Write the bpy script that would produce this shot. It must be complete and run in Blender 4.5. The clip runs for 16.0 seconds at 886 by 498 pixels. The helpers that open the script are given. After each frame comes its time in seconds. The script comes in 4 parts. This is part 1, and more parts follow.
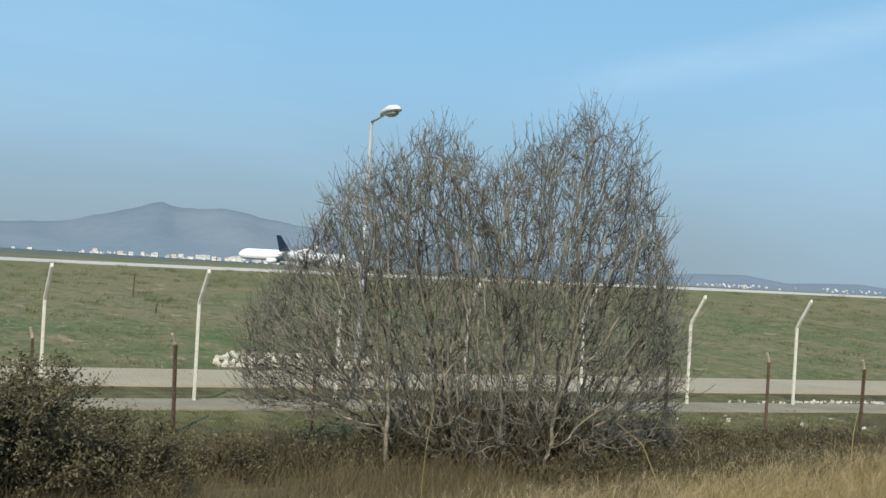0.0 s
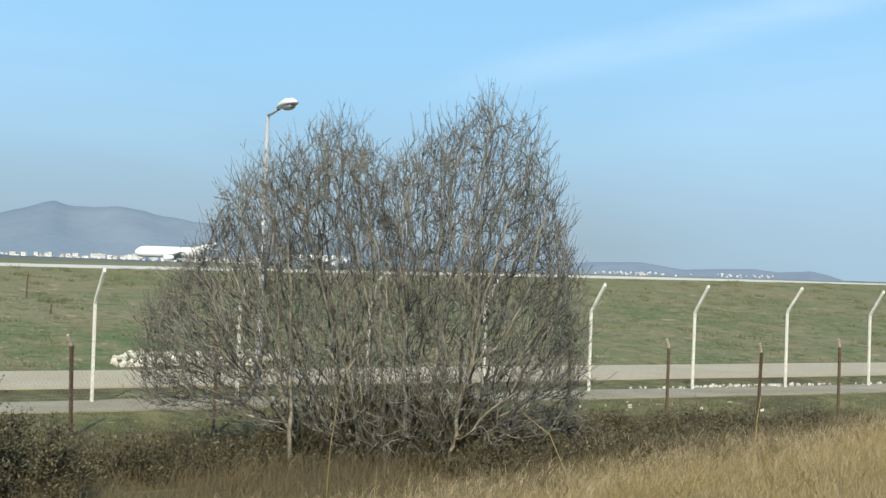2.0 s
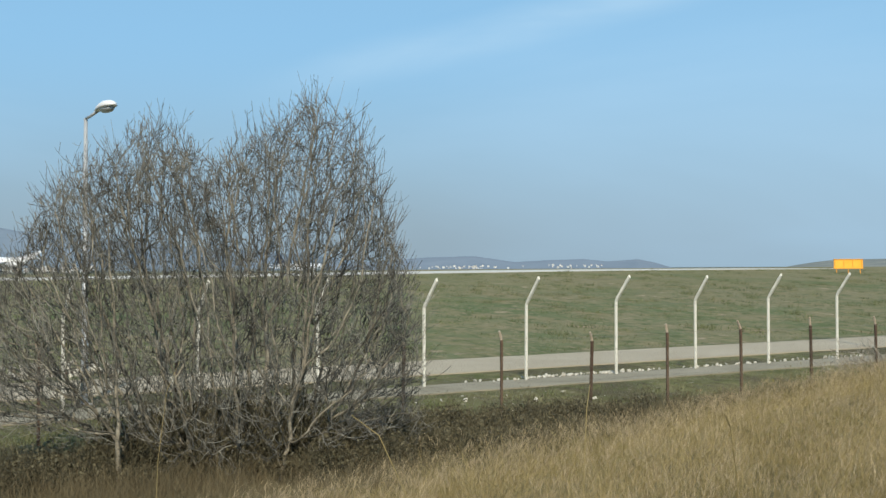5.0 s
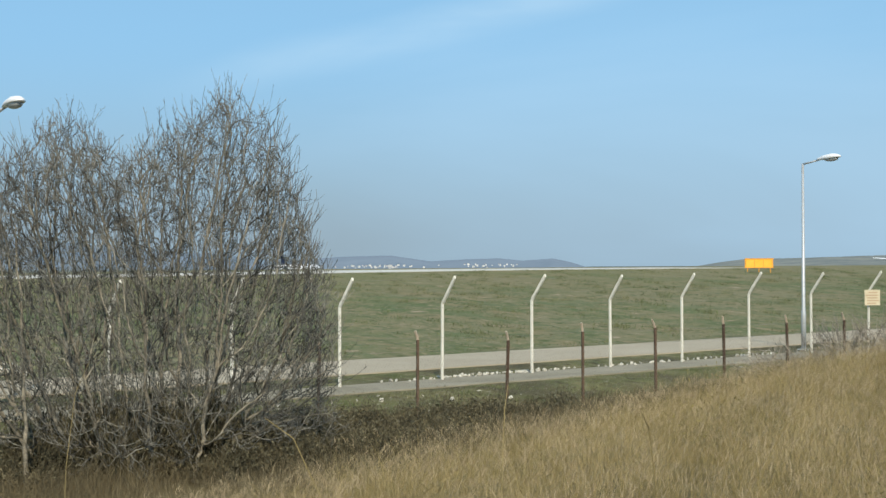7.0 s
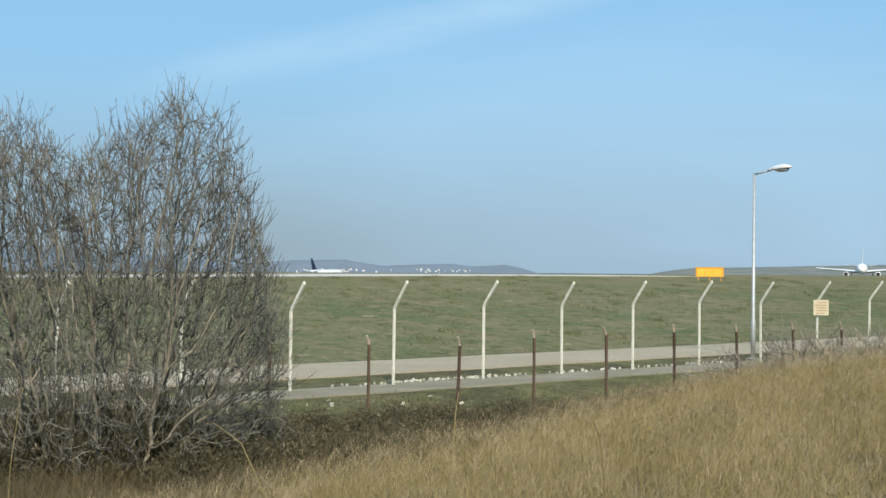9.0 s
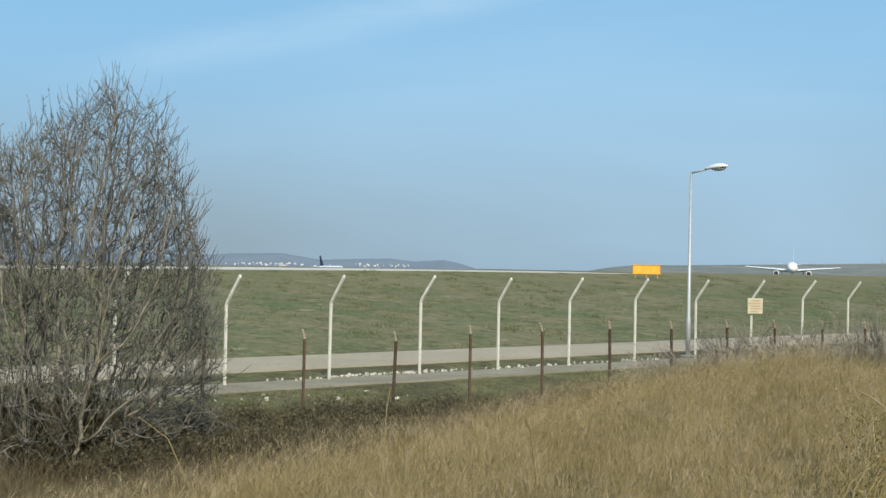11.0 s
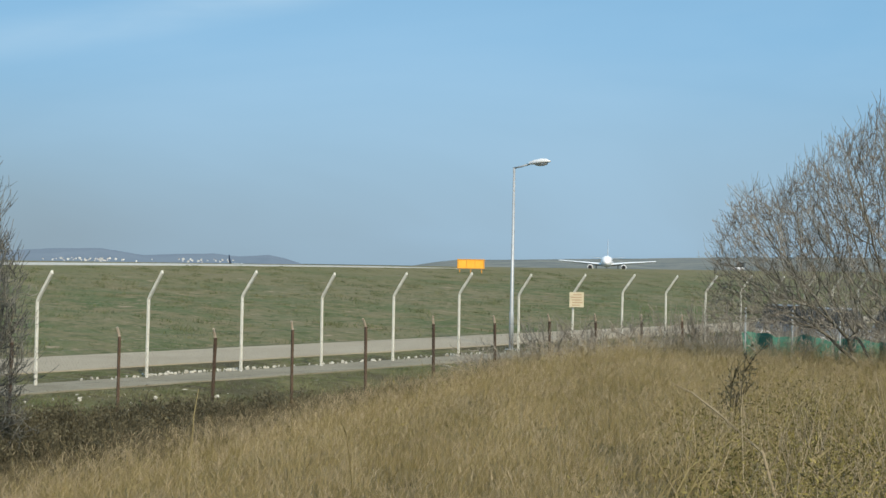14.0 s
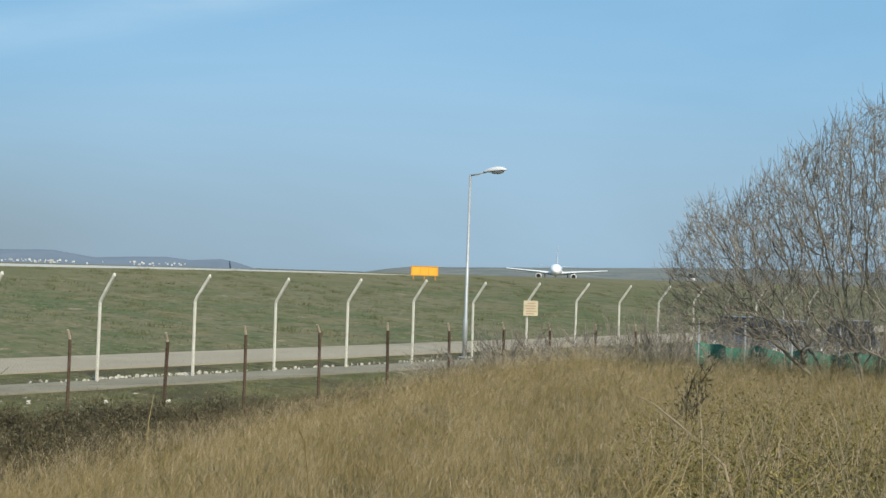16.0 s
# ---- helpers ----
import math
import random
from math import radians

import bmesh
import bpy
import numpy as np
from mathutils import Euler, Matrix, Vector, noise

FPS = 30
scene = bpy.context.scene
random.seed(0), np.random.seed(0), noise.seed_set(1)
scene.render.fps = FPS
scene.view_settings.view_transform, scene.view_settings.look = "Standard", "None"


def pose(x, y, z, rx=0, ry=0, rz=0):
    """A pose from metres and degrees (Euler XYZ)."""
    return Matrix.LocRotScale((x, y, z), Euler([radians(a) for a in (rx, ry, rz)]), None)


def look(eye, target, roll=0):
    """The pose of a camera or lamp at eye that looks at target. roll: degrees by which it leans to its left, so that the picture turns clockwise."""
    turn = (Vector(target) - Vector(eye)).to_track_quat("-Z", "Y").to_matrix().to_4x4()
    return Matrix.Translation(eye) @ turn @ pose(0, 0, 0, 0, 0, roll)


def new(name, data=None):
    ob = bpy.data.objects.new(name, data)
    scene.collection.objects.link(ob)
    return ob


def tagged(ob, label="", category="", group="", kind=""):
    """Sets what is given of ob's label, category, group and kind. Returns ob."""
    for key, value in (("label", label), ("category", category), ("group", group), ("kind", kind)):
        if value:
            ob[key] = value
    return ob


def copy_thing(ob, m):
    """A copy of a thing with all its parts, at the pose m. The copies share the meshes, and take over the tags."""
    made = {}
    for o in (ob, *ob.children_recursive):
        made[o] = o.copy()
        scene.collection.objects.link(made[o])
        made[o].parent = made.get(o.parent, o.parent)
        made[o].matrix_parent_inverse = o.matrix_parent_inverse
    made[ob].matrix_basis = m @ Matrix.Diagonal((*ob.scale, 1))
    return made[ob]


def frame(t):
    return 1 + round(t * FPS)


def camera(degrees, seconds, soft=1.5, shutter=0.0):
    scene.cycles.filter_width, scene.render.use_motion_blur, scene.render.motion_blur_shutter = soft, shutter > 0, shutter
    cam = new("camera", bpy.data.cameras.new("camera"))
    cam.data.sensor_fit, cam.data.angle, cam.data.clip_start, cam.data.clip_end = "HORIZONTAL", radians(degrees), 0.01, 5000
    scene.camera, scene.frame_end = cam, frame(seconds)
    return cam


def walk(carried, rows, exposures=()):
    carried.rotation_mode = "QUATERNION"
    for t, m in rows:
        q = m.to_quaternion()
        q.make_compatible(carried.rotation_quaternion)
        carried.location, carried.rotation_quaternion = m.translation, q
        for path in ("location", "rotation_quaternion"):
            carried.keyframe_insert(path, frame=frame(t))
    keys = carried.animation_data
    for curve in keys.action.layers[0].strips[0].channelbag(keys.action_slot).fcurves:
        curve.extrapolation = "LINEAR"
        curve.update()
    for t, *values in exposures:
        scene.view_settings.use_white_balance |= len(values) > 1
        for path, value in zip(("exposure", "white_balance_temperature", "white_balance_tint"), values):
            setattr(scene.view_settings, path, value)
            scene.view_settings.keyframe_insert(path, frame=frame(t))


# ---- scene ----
# Camera: hand-held pan from one spot on a road bank; rows of seconds, place, yaw to the right, pitch, roll.
EYE = 2.75
cam = camera(35.16, 16.0, soft=1.5)
ROWS = [
    (0, -0.335, -0.345, 0.0, 25.63, 0.82, 3.04),
    (0.5, -0.330, -0.333, 0.0, 26.20, 0.18, 2.32),
    (1, -0.295, -0.302, 0.0, 27.83, -0.03, 2.05),
    (1.5, -0.302, -0.272, 0.0, 28.21, 0.38, 1.94),
    (2, -0.302, -0.240, 0.0, 29.76, 0.69, 1.80),
    (2.5, -0.287, -0.225, 0.0, 29.85, 0.81, 1.48),
    (3, -0.240, -0.183, 0.0, 31.72, 1.08, 0.89),
    (3.5, -0.204, -0.162, 0.0, 32.91, 1.81, 0.74),
    (4, -0.182, -0.150, 0.0, 33.96, 0.96, 0.39),
    (4.5, -0.164, -0.142, 0.0, 35.23, 0.24, -0.07),
    (4.7, -0.156, -0.131, 0.0, 35.83, 0.52, -0.21),
    (6.8, -0.073, -0.015, 0.0, 39.60, 0.61, -0.20),
    (7, -0.065, -0.003, 0.0, 40.03, 0.65, -0.29),
    (7.5, -0.046, 0.008, 0.0, 40.09, 0.22, -0.34),
    (8, -0.028, 0.003, 0.0, 40.98, 0.54, -0.25),
    (8.5, -0.040, 0.023, 0.0, 41.19, 0.64, -0.28),
    (9, -0.029, 0.036, 0.0, 41.96, 0.86, 0.46),
    (9.2, -0.022, 0.039, 0.0, 42.48, 0.84, 0.83),
    (11.3, 0.052, 0.066, 0.0, 44.51, 0.74, 1.02),
    (11.5, 0.059, 0.069, 0.0, 44.52, 0.85, 0.99),
    (12, 0.124, 0.088, 0.0, 46.19, 1.27, 1.70),
    (12.5, 0.201, 0.137, 0.0, 49.20, 1.13, 1.57),
    (13, 0.257, 0.195, 0.0, 49.85, 1.24, 0.98),
    (13.5, 0.312, 0.236, 0.0, 50.89, 0.80, 0.80),
    (14, 0.351, 0.264, 0.0, 51.59, 0.60, 0.94),
    (14.5, 0.368, 0.296, 0.0, 51.71, -0.02, 1.59),
    (15, 0.387, 0.321, 0.0, 52.48, 0.17, 1.85),
    (15.5, 0.401, 0.332, 0.0, 53.16, 0.42, 1.95),
    (16, 0.388, 0.354, 0.0, 53.49, 0.93, 1.77),]


def bearing(az, el=0.0, d=1.0):
    """The place d metres from the eye at a bearing (degrees right of +y) and elevation."""
    a, e = radians(az), radians(el)
    return Vector((d * math.sin(a) * math.cos(e), d * math.cos(a) * math.cos(e), EYE + d * math.sin(e)))


def camera_row(x, y, z, yaw, pitch, roll):
    eye = Vector((x, y, z + EYE))
    return look(eye, eye + bearing(yaw, pitch, 1.0) - Vector((0, 0, EYE)), roll)


EXPOSURES = [(0, 0), (0.5, 0.02), (1.0, 0.2), (1.5, 0.28), (2, 0.25), (2.5, 0.25), (3, 0.22), (3.5, 0.18), (4, 0.02), (4.5, 0), (7, 0.05), (9, 0.08), (11.5, -0.04), (12.5, -0.09), (14, -0.12), (16, -0.1)]
walk(cam, [(t, camera_row(*r)) for t, *r in ROWS], EXPOSURES)

# ---------------------------------------------------------------- light
SUN_AZ, SUN_EL = -146.0, 36.0          # the sun stands behind the camera's left shoulder
world = bpy.data.worlds.new("sky")
scene.world = world
world.use_nodes = True
wn, wl = world.node_tree.nodes, world.node_tree.links
wn.clear()
w_out, w_bg = wn.new("ShaderNodeOutputWorld"), wn.new("ShaderNodeBackground")
sky = wn.new("ShaderNodeTexSky")
sky.sky_type, sky.sun_disc = "NISHITA", False
sky.sun_elevation, sky.sun_rotation = radians(SUN_EL), radians(SUN_AZ)
sky.air_density, sky.dust_density, sky.ozone_density = 1.0, 0.4, 3.0
# thin high cloud: long soft streaks, and haze that whitens the sky towards the horizon
w_co = wn.new("ShaderNodeTexCoord")
w_sep = wn.new("ShaderNodeSeparateXYZ")
wl.new(w_co.outputs["Generated"], w_sep.inputs[0])
haze = wn.new("ShaderNodeMapRange")
haze.interpolation_type = "SMOOTHSTEP"
haze.inputs["From Min"].default_value, haze.inputs["From Max"].default_value = -0.02, 0.17
haze.inputs["To Min"].default_value, haze.inputs["To Max"].default_value = 1.0, 0.0
wl.new(w_sep.outputs["Z"], haze.inputs["Value"])


def sky_noise(scale, stretch, lo, hi, top, turn=0.0, distort=0.5):
    mp = wn.new("ShaderNodeMapping")
    mp.inputs["Rotation"].default_value = (0.0, 0.0, radians(turn))
    mp.inputs["Scale"].default_value = stretch
    wl.new(w_co.outputs["Generated"], mp.inputs["Vector"])
    nz = wn.new("ShaderNodeTexNoise")
    nz.inputs["Scale"].default_value, nz.inputs["Detail"].default_value = scale, 5.0
    nz.inputs["Distortion"].default_value = distort
    wl.new(mp.outputs[0], nz.inputs["Vector"])
    mr = wn.new("ShaderNodeMapRange")
    mr.inputs["From Min"].default_value, mr.inputs["From Max"].default_value = lo, hi
    mr.inputs["To Max"].default_value = top
    wl.new(nz.outputs["Fac"], mr.inputs["Value"])
    return mr.outputs[0]


def sky_mix(fac, a, b):
    x = wn.new("ShaderNodeMix")
    x.data_type = "RGBA"
    for key, v in (("Factor", fac), ("A", a), ("B", b)):
        if isinstance(v, tuple):
            x.inputs[key].default_value = (*v, 1)
        elif isinstance(v, float):
            x.inputs[key].default_value = v
        else:
            wl.new(v, x.inputs[key])
    return x.outputs["Result"]


def streak(az1, el1, az2, el2, half):
    """A long soft band of cirrus along the great circle through two bearings."""
    d1, d2 = bearing(az1, el1) - Vector((0, 0, EYE)), bearing(az2, el2) - Vector((0, 0, EYE))
    nrm = d1.cross(d2).normalized()
    dot = wn.new("ShaderNodeVectorMath")
    dot.operation = "DOT_PRODUCT"
    dot.inputs[1].default_value = nrm
    wl.new(w_co.outputs["Generated"], dot.inputs[0])
    ab = wn.new("ShaderNodeMath")
    ab.operation = "ABSOLUTE"
    wl.new(dot.outputs["Value"], ab.inputs[0])
    mr = wn.new("ShaderNodeMapRange")
    mr.interpolation_type = "SMOOTHSTEP"
    mr.inputs["From Min"].default_value, mr.inputs["From Max"].default_value = 0.0, half
    mr.inputs["To Min"].default_value, mr.inputs["To Max"].default_value = 1.0, 0.0
    wl.new(ab.outputs[0], mr.inputs["Value"])
    mul = wn.new("ShaderNodeMath")
    mul.operation = "MULTIPLY"
    wl.new(mr.outputs[0], mul.inputs[0])
    wl.new(sky_noise(5.0, (1, 1, 3), 0.30, 0.62, 0.85), mul.inputs[1])
    # the band thins out to nothing before its low end
    along = wn.new("ShaderNodeVectorMath")
    along.operation = "DOT_PRODUCT"
    along.inputs[1].default_value = (d2 - d1 * d1.dot(d2)).normalized()
    wl.new(w_co.outputs["Generated"], along.inputs[0])
    fade = wn.new("ShaderNodeMapRange")
    fade.interpolation_type = "SMOOTHSTEP"
    fade.inputs["From Min"].default_value, fade.inputs["From Max"].default_value = -0.02, 0.16
    wl.new(along.outputs["Value"], fade.inputs["Value"])
    end = wn.new("ShaderNodeMath")
    end.operation = "MULTIPLY"
    wl.new(mul.outputs[0], end.inputs[0])
    wl.new(fade.outputs[0], end.inputs[1])
    return end.outputs[0]


blue = sky_mix(0.75, sky.outputs[0], (2.7, 5.6, 8.4))
air = sky_mix(haze.outputs[0], blue, (3.0, 4.0, 4.75))
air = sky_mix(sky_noise(1.7, (1.0, 1.0, 4.0), 0.42, 0.75, 0.55, -30), air, (4.3, 6.7, 8.9))
air = sky_mix(streak(27.5, 6.6, 42.7, 10.4, 0.020), air, (4.6, 6.9, 8.9))
wl.new(air, w_bg.inputs["Color"])
w_bg.inputs["Strength"].default_value = 0.1
wl.new(w_bg.outputs[0], w_out.inputs["Surface"])

sun_data = bpy.data.lights.new("sun", "SUN")
sun_data.energy, sun_data.angle, sun_data.color = 5.0, radians(0.6), (1.0, 0.90, 0.74)
sun = new("sun", sun_data)
sa, se = radians(SUN_AZ), radians(SUN_EL)
sun_from = Vector((math.sin(sa) * math.cos(se), math.cos(sa) * math.cos(se), math.sin(se)))
sun.matrix_world = look(sun_from * 50, (0, 0, 0))


# ---------------------------------------------------------------- materials
def mat(name, c1, c2, scale=4.0, rough=0.8, metal=0.0, bump=0.0, bump_scale=None, fine=0.35, vary=0.0, island=False, stretch=(1, 1, 1), spec=0.3):
    """A surface with two scales of colour change, fine relief and, for repeats, a change from piece to piece."""
    m = bpy.data.materials.new(name)
    m.use_nodes = True
    n, l = m.node_tree.nodes, m.node_tree.links
    b = n["Principled BSDF"]
    b.inputs["Roughness"].default_value, b.inputs["Metallic"].default_value = rough, metal
    b.inputs["Specular IOR Level"].default_value = spec
    co = n.new("ShaderNodeTexCoord")
    mp = n.new("ShaderNodeMapping")
    mp.inputs["Scale"].default_value = stretch
    l.new(co.outputs["Object"], mp.inputs["Vector"])
    big, small = n.new("ShaderNodeTexNoise"), n.new("ShaderNodeTexNoise")
    big.inputs["Scale"].default_value, big.inputs["Detail"].default_value = scale, 4.0
    small.inputs["Scale"].default_value, small.inputs["Detail"].default_value = scale * 9, 3.0
    for t in (big, small):
        l.new(mp.outputs[0], t.inputs["Vector"])
    mix = n.new("ShaderNodeMix")
    mix.inputs["Factor"].default_value = fine
    l.new(big.outputs["Fac"], mix.inputs["A"])
    l.new(small.outputs["Fac"], mix.inputs["B"])
    ramp = n.new("ShaderNodeMapRange")
    ramp.inputs["From Min"].default_value, ramp.inputs["From Max"].default_value = 0.32, 0.68
    l.new(mix.outputs["Result"], ramp.inputs["Value"])
    col = n.new("ShaderNodeMix")
    col.data_type = "RGBA"
    col.inputs["A"].default_value, col.inputs["B"].default_value = (*c1, 1), (*c2, 1)
    l.new(ramp.outputs[0], col.inputs["Factor"])
    out = col.outputs["Result"]
    if vary:
        if island:
            rnd = n.new("ShaderNodeNewGeometry").outputs["Random Per Island"]
        else:
            rnd = n.new("ShaderNodeObjectInfo").outputs["Random"]
        mr = n.new("ShaderNodeMapRange")
        mr.inputs["To Min"].default_value, mr.inputs["To Max"].default_value = 1 - vary, 1 + vary
        l.new(rnd, mr.inputs["Value"])
        hsv = n.new("ShaderNodeHueSaturation")
        l.new(mr.outputs[0], hsv.inputs["Value"])
        l.new(out, hsv.inputs["Color"])
        out = hsv.outputs["Color"]
    l.new(out, b.inputs["Base Color"])
    if bump:
        bt = n.new("ShaderNodeTexNoise")
        bt.inputs["Scale"].default_value, bt.inputs["Detail"].default_value = bump_scale or scale * 6, 4.0
        l.new(mp.outputs[0], bt.inputs["Vector"])
        bp = n.new("ShaderNodeBump")
        bp.inputs["Strength"].default_value, bp.inputs["Distance"].default_value = bump, 0.02
        l.new(bt.outputs["Fac"], bp.inputs["Height"])
        l.new(bp.outputs[0], b.inputs["Normal"])
    return m


def ground_material():
    """Bare soil and dry litter near by, damp scrub in the ditch, short green grass on the airfield, haze-tinted land
    beyond.
    """
    m = bpy.data.materials.new("ground_soil_grass_haze")
    m.use_nodes = True
    n, l = m.node_tree.nodes, m.node_tree.links
    b = n["Principled BSDF"]
    b.inputs["Roughness"].default_value, b.inputs["Specular IOR Level"].default_value = 0.95, 0.1
    pos = n.new("ShaderNodeNewGeometry").outputs["Position"]
    sep = n.new("ShaderNodeSeparateXYZ")
    l.new(pos, sep.inputs[0])

    def noise_fac(scale, detail=5.0, lo=0.35, hi=0.65, stretch=(1, 1, 1)):
        mp = n.new("ShaderNodeMapping")
        mp.inputs["Scale"].default_value = stretch
        l.new(pos, mp.inputs["Vector"])
        t = n.new("ShaderNodeTexNoise")
        t.inputs["Scale"].default_value, t.inputs["Detail"].default_value = scale, detail
        l.new(mp.outputs[0], t.inputs["Vector"])
        r = n.new("ShaderNodeMapRange")
        r.inputs["From Min"].default_value, r.inputs["From Max"].default_value = lo, hi
        l.new(t.outputs["Fac"], r.inputs["Value"])
        return r.outputs[0]

    def blend(f, a, c):
        x = n.new("ShaderNodeMix")
        x.data_type = "RGBA"
        for key, v in (("Factor", f), ("A", a), ("B", c)):
            if isinstance(v, tuple):
                x.inputs[key].default_value = (*v, 1)
            else:
                l.new(v, x.inputs[key])
        return x.outputs["Result"]

    def step(lo, hi, wobble=None):
        r = n.new("ShaderNodeMapRange")
        r.inputs["From Min"].default_value, r.inputs["From Max"].default_value = lo, hi
        src = sep.outputs["Y"]
        if wobble:
            ad = n.new("ShaderNodeMath")
            ad.operation = "MULTIPLY_ADD"
            ad.inputs[1].default_value = wobble
            l.new(noise_fac(0.35), ad.inputs[0])
            l.new(src, ad.inputs[2])
            src = ad.outputs[0]
        l.new(src, r.inputs["Value"])
        return r.outputs[0]

    litter = blend(noise_fac(2.5), (0.09, 0.072, 0.036), (0.17, 0.135, 0.072))
    litter = blend(noise_fac(0.5), litter, (0.075, 0.07, 0.035))
    verge = blend(noise_fac(1.3, stretch=(1, 0.5, 1)), (0.070, 0.082, 0.025), (0.165, 0.145, 0.066))
    verge = blend(noise_fac(0.45, lo=0.45, hi=0.62, stretch=(1, 0.5, 1)), verge, (0.072, 0.062, 0.030))
    verge = blend(noise_fac(3.2, lo=0.5, hi=0.66, stretch=(1, 0.5, 1)), verge, (0.06, 0.052, 0.024))
    verge = blend(noise_fac(7.0, lo=0.6, hi=0.75), verge, (0.26, 0.23, 0.17))
    field = blend(noise_fac(0.10, lo=0.40, hi=0.60, stretch=(1, 0.45, 1)), (0.082, 0.116, 0.046), (0.162, 0.152, 0.084))
    field = blend(noise_fac(0.55, lo=0.38, hi=0.70, stretch=(1, 0.5, 1)), field, (0.195, 0.16, 0.09))
    field = blend(noise_fac(1.7, lo=0.48, hi=0.70, stretch=(1, 0.7, 1)), field, (0.070, 0.090, 0.036))
    field = blend(noise_fac(6.0, lo=0.55, hi=0.70, stretch=(1, 0.4, 1)), field, (0.24, 0.20, 0.125))
    dirt = noise_fac(1.1, lo=0.64, hi=0.71, stretch=(1, 0.5, 1))
    field = blend(dirt, field, (0.30, 0.235, 0.16))
    dry_far = blend(noise_fac(0.25, stretch=(1, 0.4, 1)), (0.205, 0.172, 0.098), (0.14, 0.138, 0.064))
    field = blend(step(58, 92, 10.0), field, dry_far)
    col = blend(step(18.0, 20.0, 2.0), litter, verge)
    # Distant haze painted into the ground colour: blue-grey takes over past y = 120.
    hazed_plain = blend(noise_fac(0.012), (0.085, 0.105, 0.10), (0.125, 0.145, 0.13))
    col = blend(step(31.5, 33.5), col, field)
    col = blend(step(120, 420), col, hazed_plain)
    l.new(col, b.inputs["Base Color"])
    bt = n.new("ShaderNodeTexNoise")
    bt.inputs["Scale"].default_value, bt.inputs["Detail"].default_value = 5.0, 6.0
    l.new(pos, bt.inputs["Vector"])
    bp = n.new("ShaderNodeBump")
    bp.inputs["Strength"].default_value, bp.inputs["Distance"].default_value = 0.6, 0.08
    l.new(bt.outputs["Fac"], bp.inputs["Height"])
    l.new(bp.outputs[0], b.inputs["Normal"])
    return m


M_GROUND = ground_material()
M_ROAD = mat("worn_concrete_road", (0.31, 0.258, 0.18), (0.39, 0.332, 0.24), 0.35, 0.9, bump=0.3, bump_scale=8)
M_PATH = mat("dusty_concrete_strip", (0.19, 0.165, 0.11), (0.30, 0.265, 0.195), 0.7, 0.95, bump=0.4, bump_scale=9)
M_RUNWAY = mat("pale_runway_concrete", (0.42, 0.40, 0.36), (0.52, 0.50, 0.45), 0.05, 0.9)
M_POST = mat("whitewashed_concrete_post", (0.50, 0.48, 0.41), (0.68, 0.66, 0.58), 5.0, 0.85, bump=0.3, vary=0.05)
M_RUST = mat("rusted_steel_post", (0.05, 0.033, 0.022), (0.12, 0.076, 0.05), 9.0, 0.9, bump=0.5, vary=0.2)
M_CAP = mat("flaking_pale_paint", (0.30, 0.22, 0.15), (0.48, 0.42, 0.33), 14.0, 0.85)
M_WIRE = mat("weathered_wire", (0.13, 0.12, 0.095), (0.22, 0.205, 0.165), 3.0, 0.8)
M_DITCH = mat("dull_brown_grass", (0.052, 0.044, 0.023), (0.145, 0.115, 0.062), 0.9, 0.9, vary=0.45, island=True)
M_GALV = mat("galvanised_steel_pole", (0.34, 0.36, 0.37), (0.47, 0.49, 0.50), 3.0, 0.5, 0.35)
M_LAMP = mat("pale_grey_lamp_housing", (0.60, 0.61, 0.62), (0.72, 0.73, 0.73), 6.0, 0.45)
M_GLASS = mat("frosted_lamp_glass", (0.28, 0.30, 0.31), (0.36, 0.38, 0.39), 5.0, 0.2, spec=0.6)
M_BARK = mat("grey_brown_bark", (0.055, 0.049, 0.036), (0.36, 0.325, 0.245), 5.0, 0.9, bump=0.5, vary=0.22)
M_TWIG = mat("bare_grey_twigs", (0.043, 0.042, 0.036), (0.205, 0.197, 0.165), 1.3, 0.9, vary=0.6, island=True)
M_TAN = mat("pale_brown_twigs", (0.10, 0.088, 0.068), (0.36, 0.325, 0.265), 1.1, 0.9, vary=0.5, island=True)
M_SCRUB = mat("dark_leafless_scrub", (0.034, 0.031, 0.018), (0.105, 0.092, 0.054), 1.1, 0.95, vary=0.5, island=True)
M_LEAF = mat("dusty_dark_leaves", (0.055, 0.052, 0.028), (0.13, 0.112, 0.064), 1.7, 0.7, vary=0.5, island=True)
M_DRY = mat("dry_straw_grass", (0.148, 0.118, 0.044), (0.318, 0.250, 0.117), 0.9, 0.9, vary=0.25, island=True)
M_PLUME = mat("pale_grass_plumes", (0.25, 0.197, 0.115), (0.40, 0.320, 0.205), 0.8, 0.95, vary=0.3, island=True)
M_OLIVE = mat("olive_green_weeds", (0.040, 0.039, 0.012), (0.265, 0.216, 0.068), 2.2, 0.85, vary=0.55, island=True)
M_FIELDGRASS = mat("short_field_grass", (0.055, 0.080, 0.028), (0.165, 0.158, 0.082), 0.3, 0.9, vary=0.4, island=True)
M_STONE = mat("pale_limestone", (0.36, 0.34, 0.28), (0.58, 0.55, 0.47), 3.0, 0.9, bump=0.5, vary=0.16)
M_ORANGE = mat("orange_sign_panel", (0.80, 0.36, 0.03), (0.90, 0.46, 0.06), 1.5, 0.45)
M_ORANGE2 = mat("orange_sign_frame", (0.62, 0.27, 0.03), (0.70, 0.33, 0.05), 2.0, 0.5)
M_PLATE = mat("yellowed_sign_plate", (0.46, 0.40, 0.27), (0.55, 0.49, 0.35), 4.0, 0.6)
M_REDBAR = mat("faded_red_lettering", (0.36, 0.25, 0.16), (0.42, 0.31, 0.21), 6.0, 0.7)
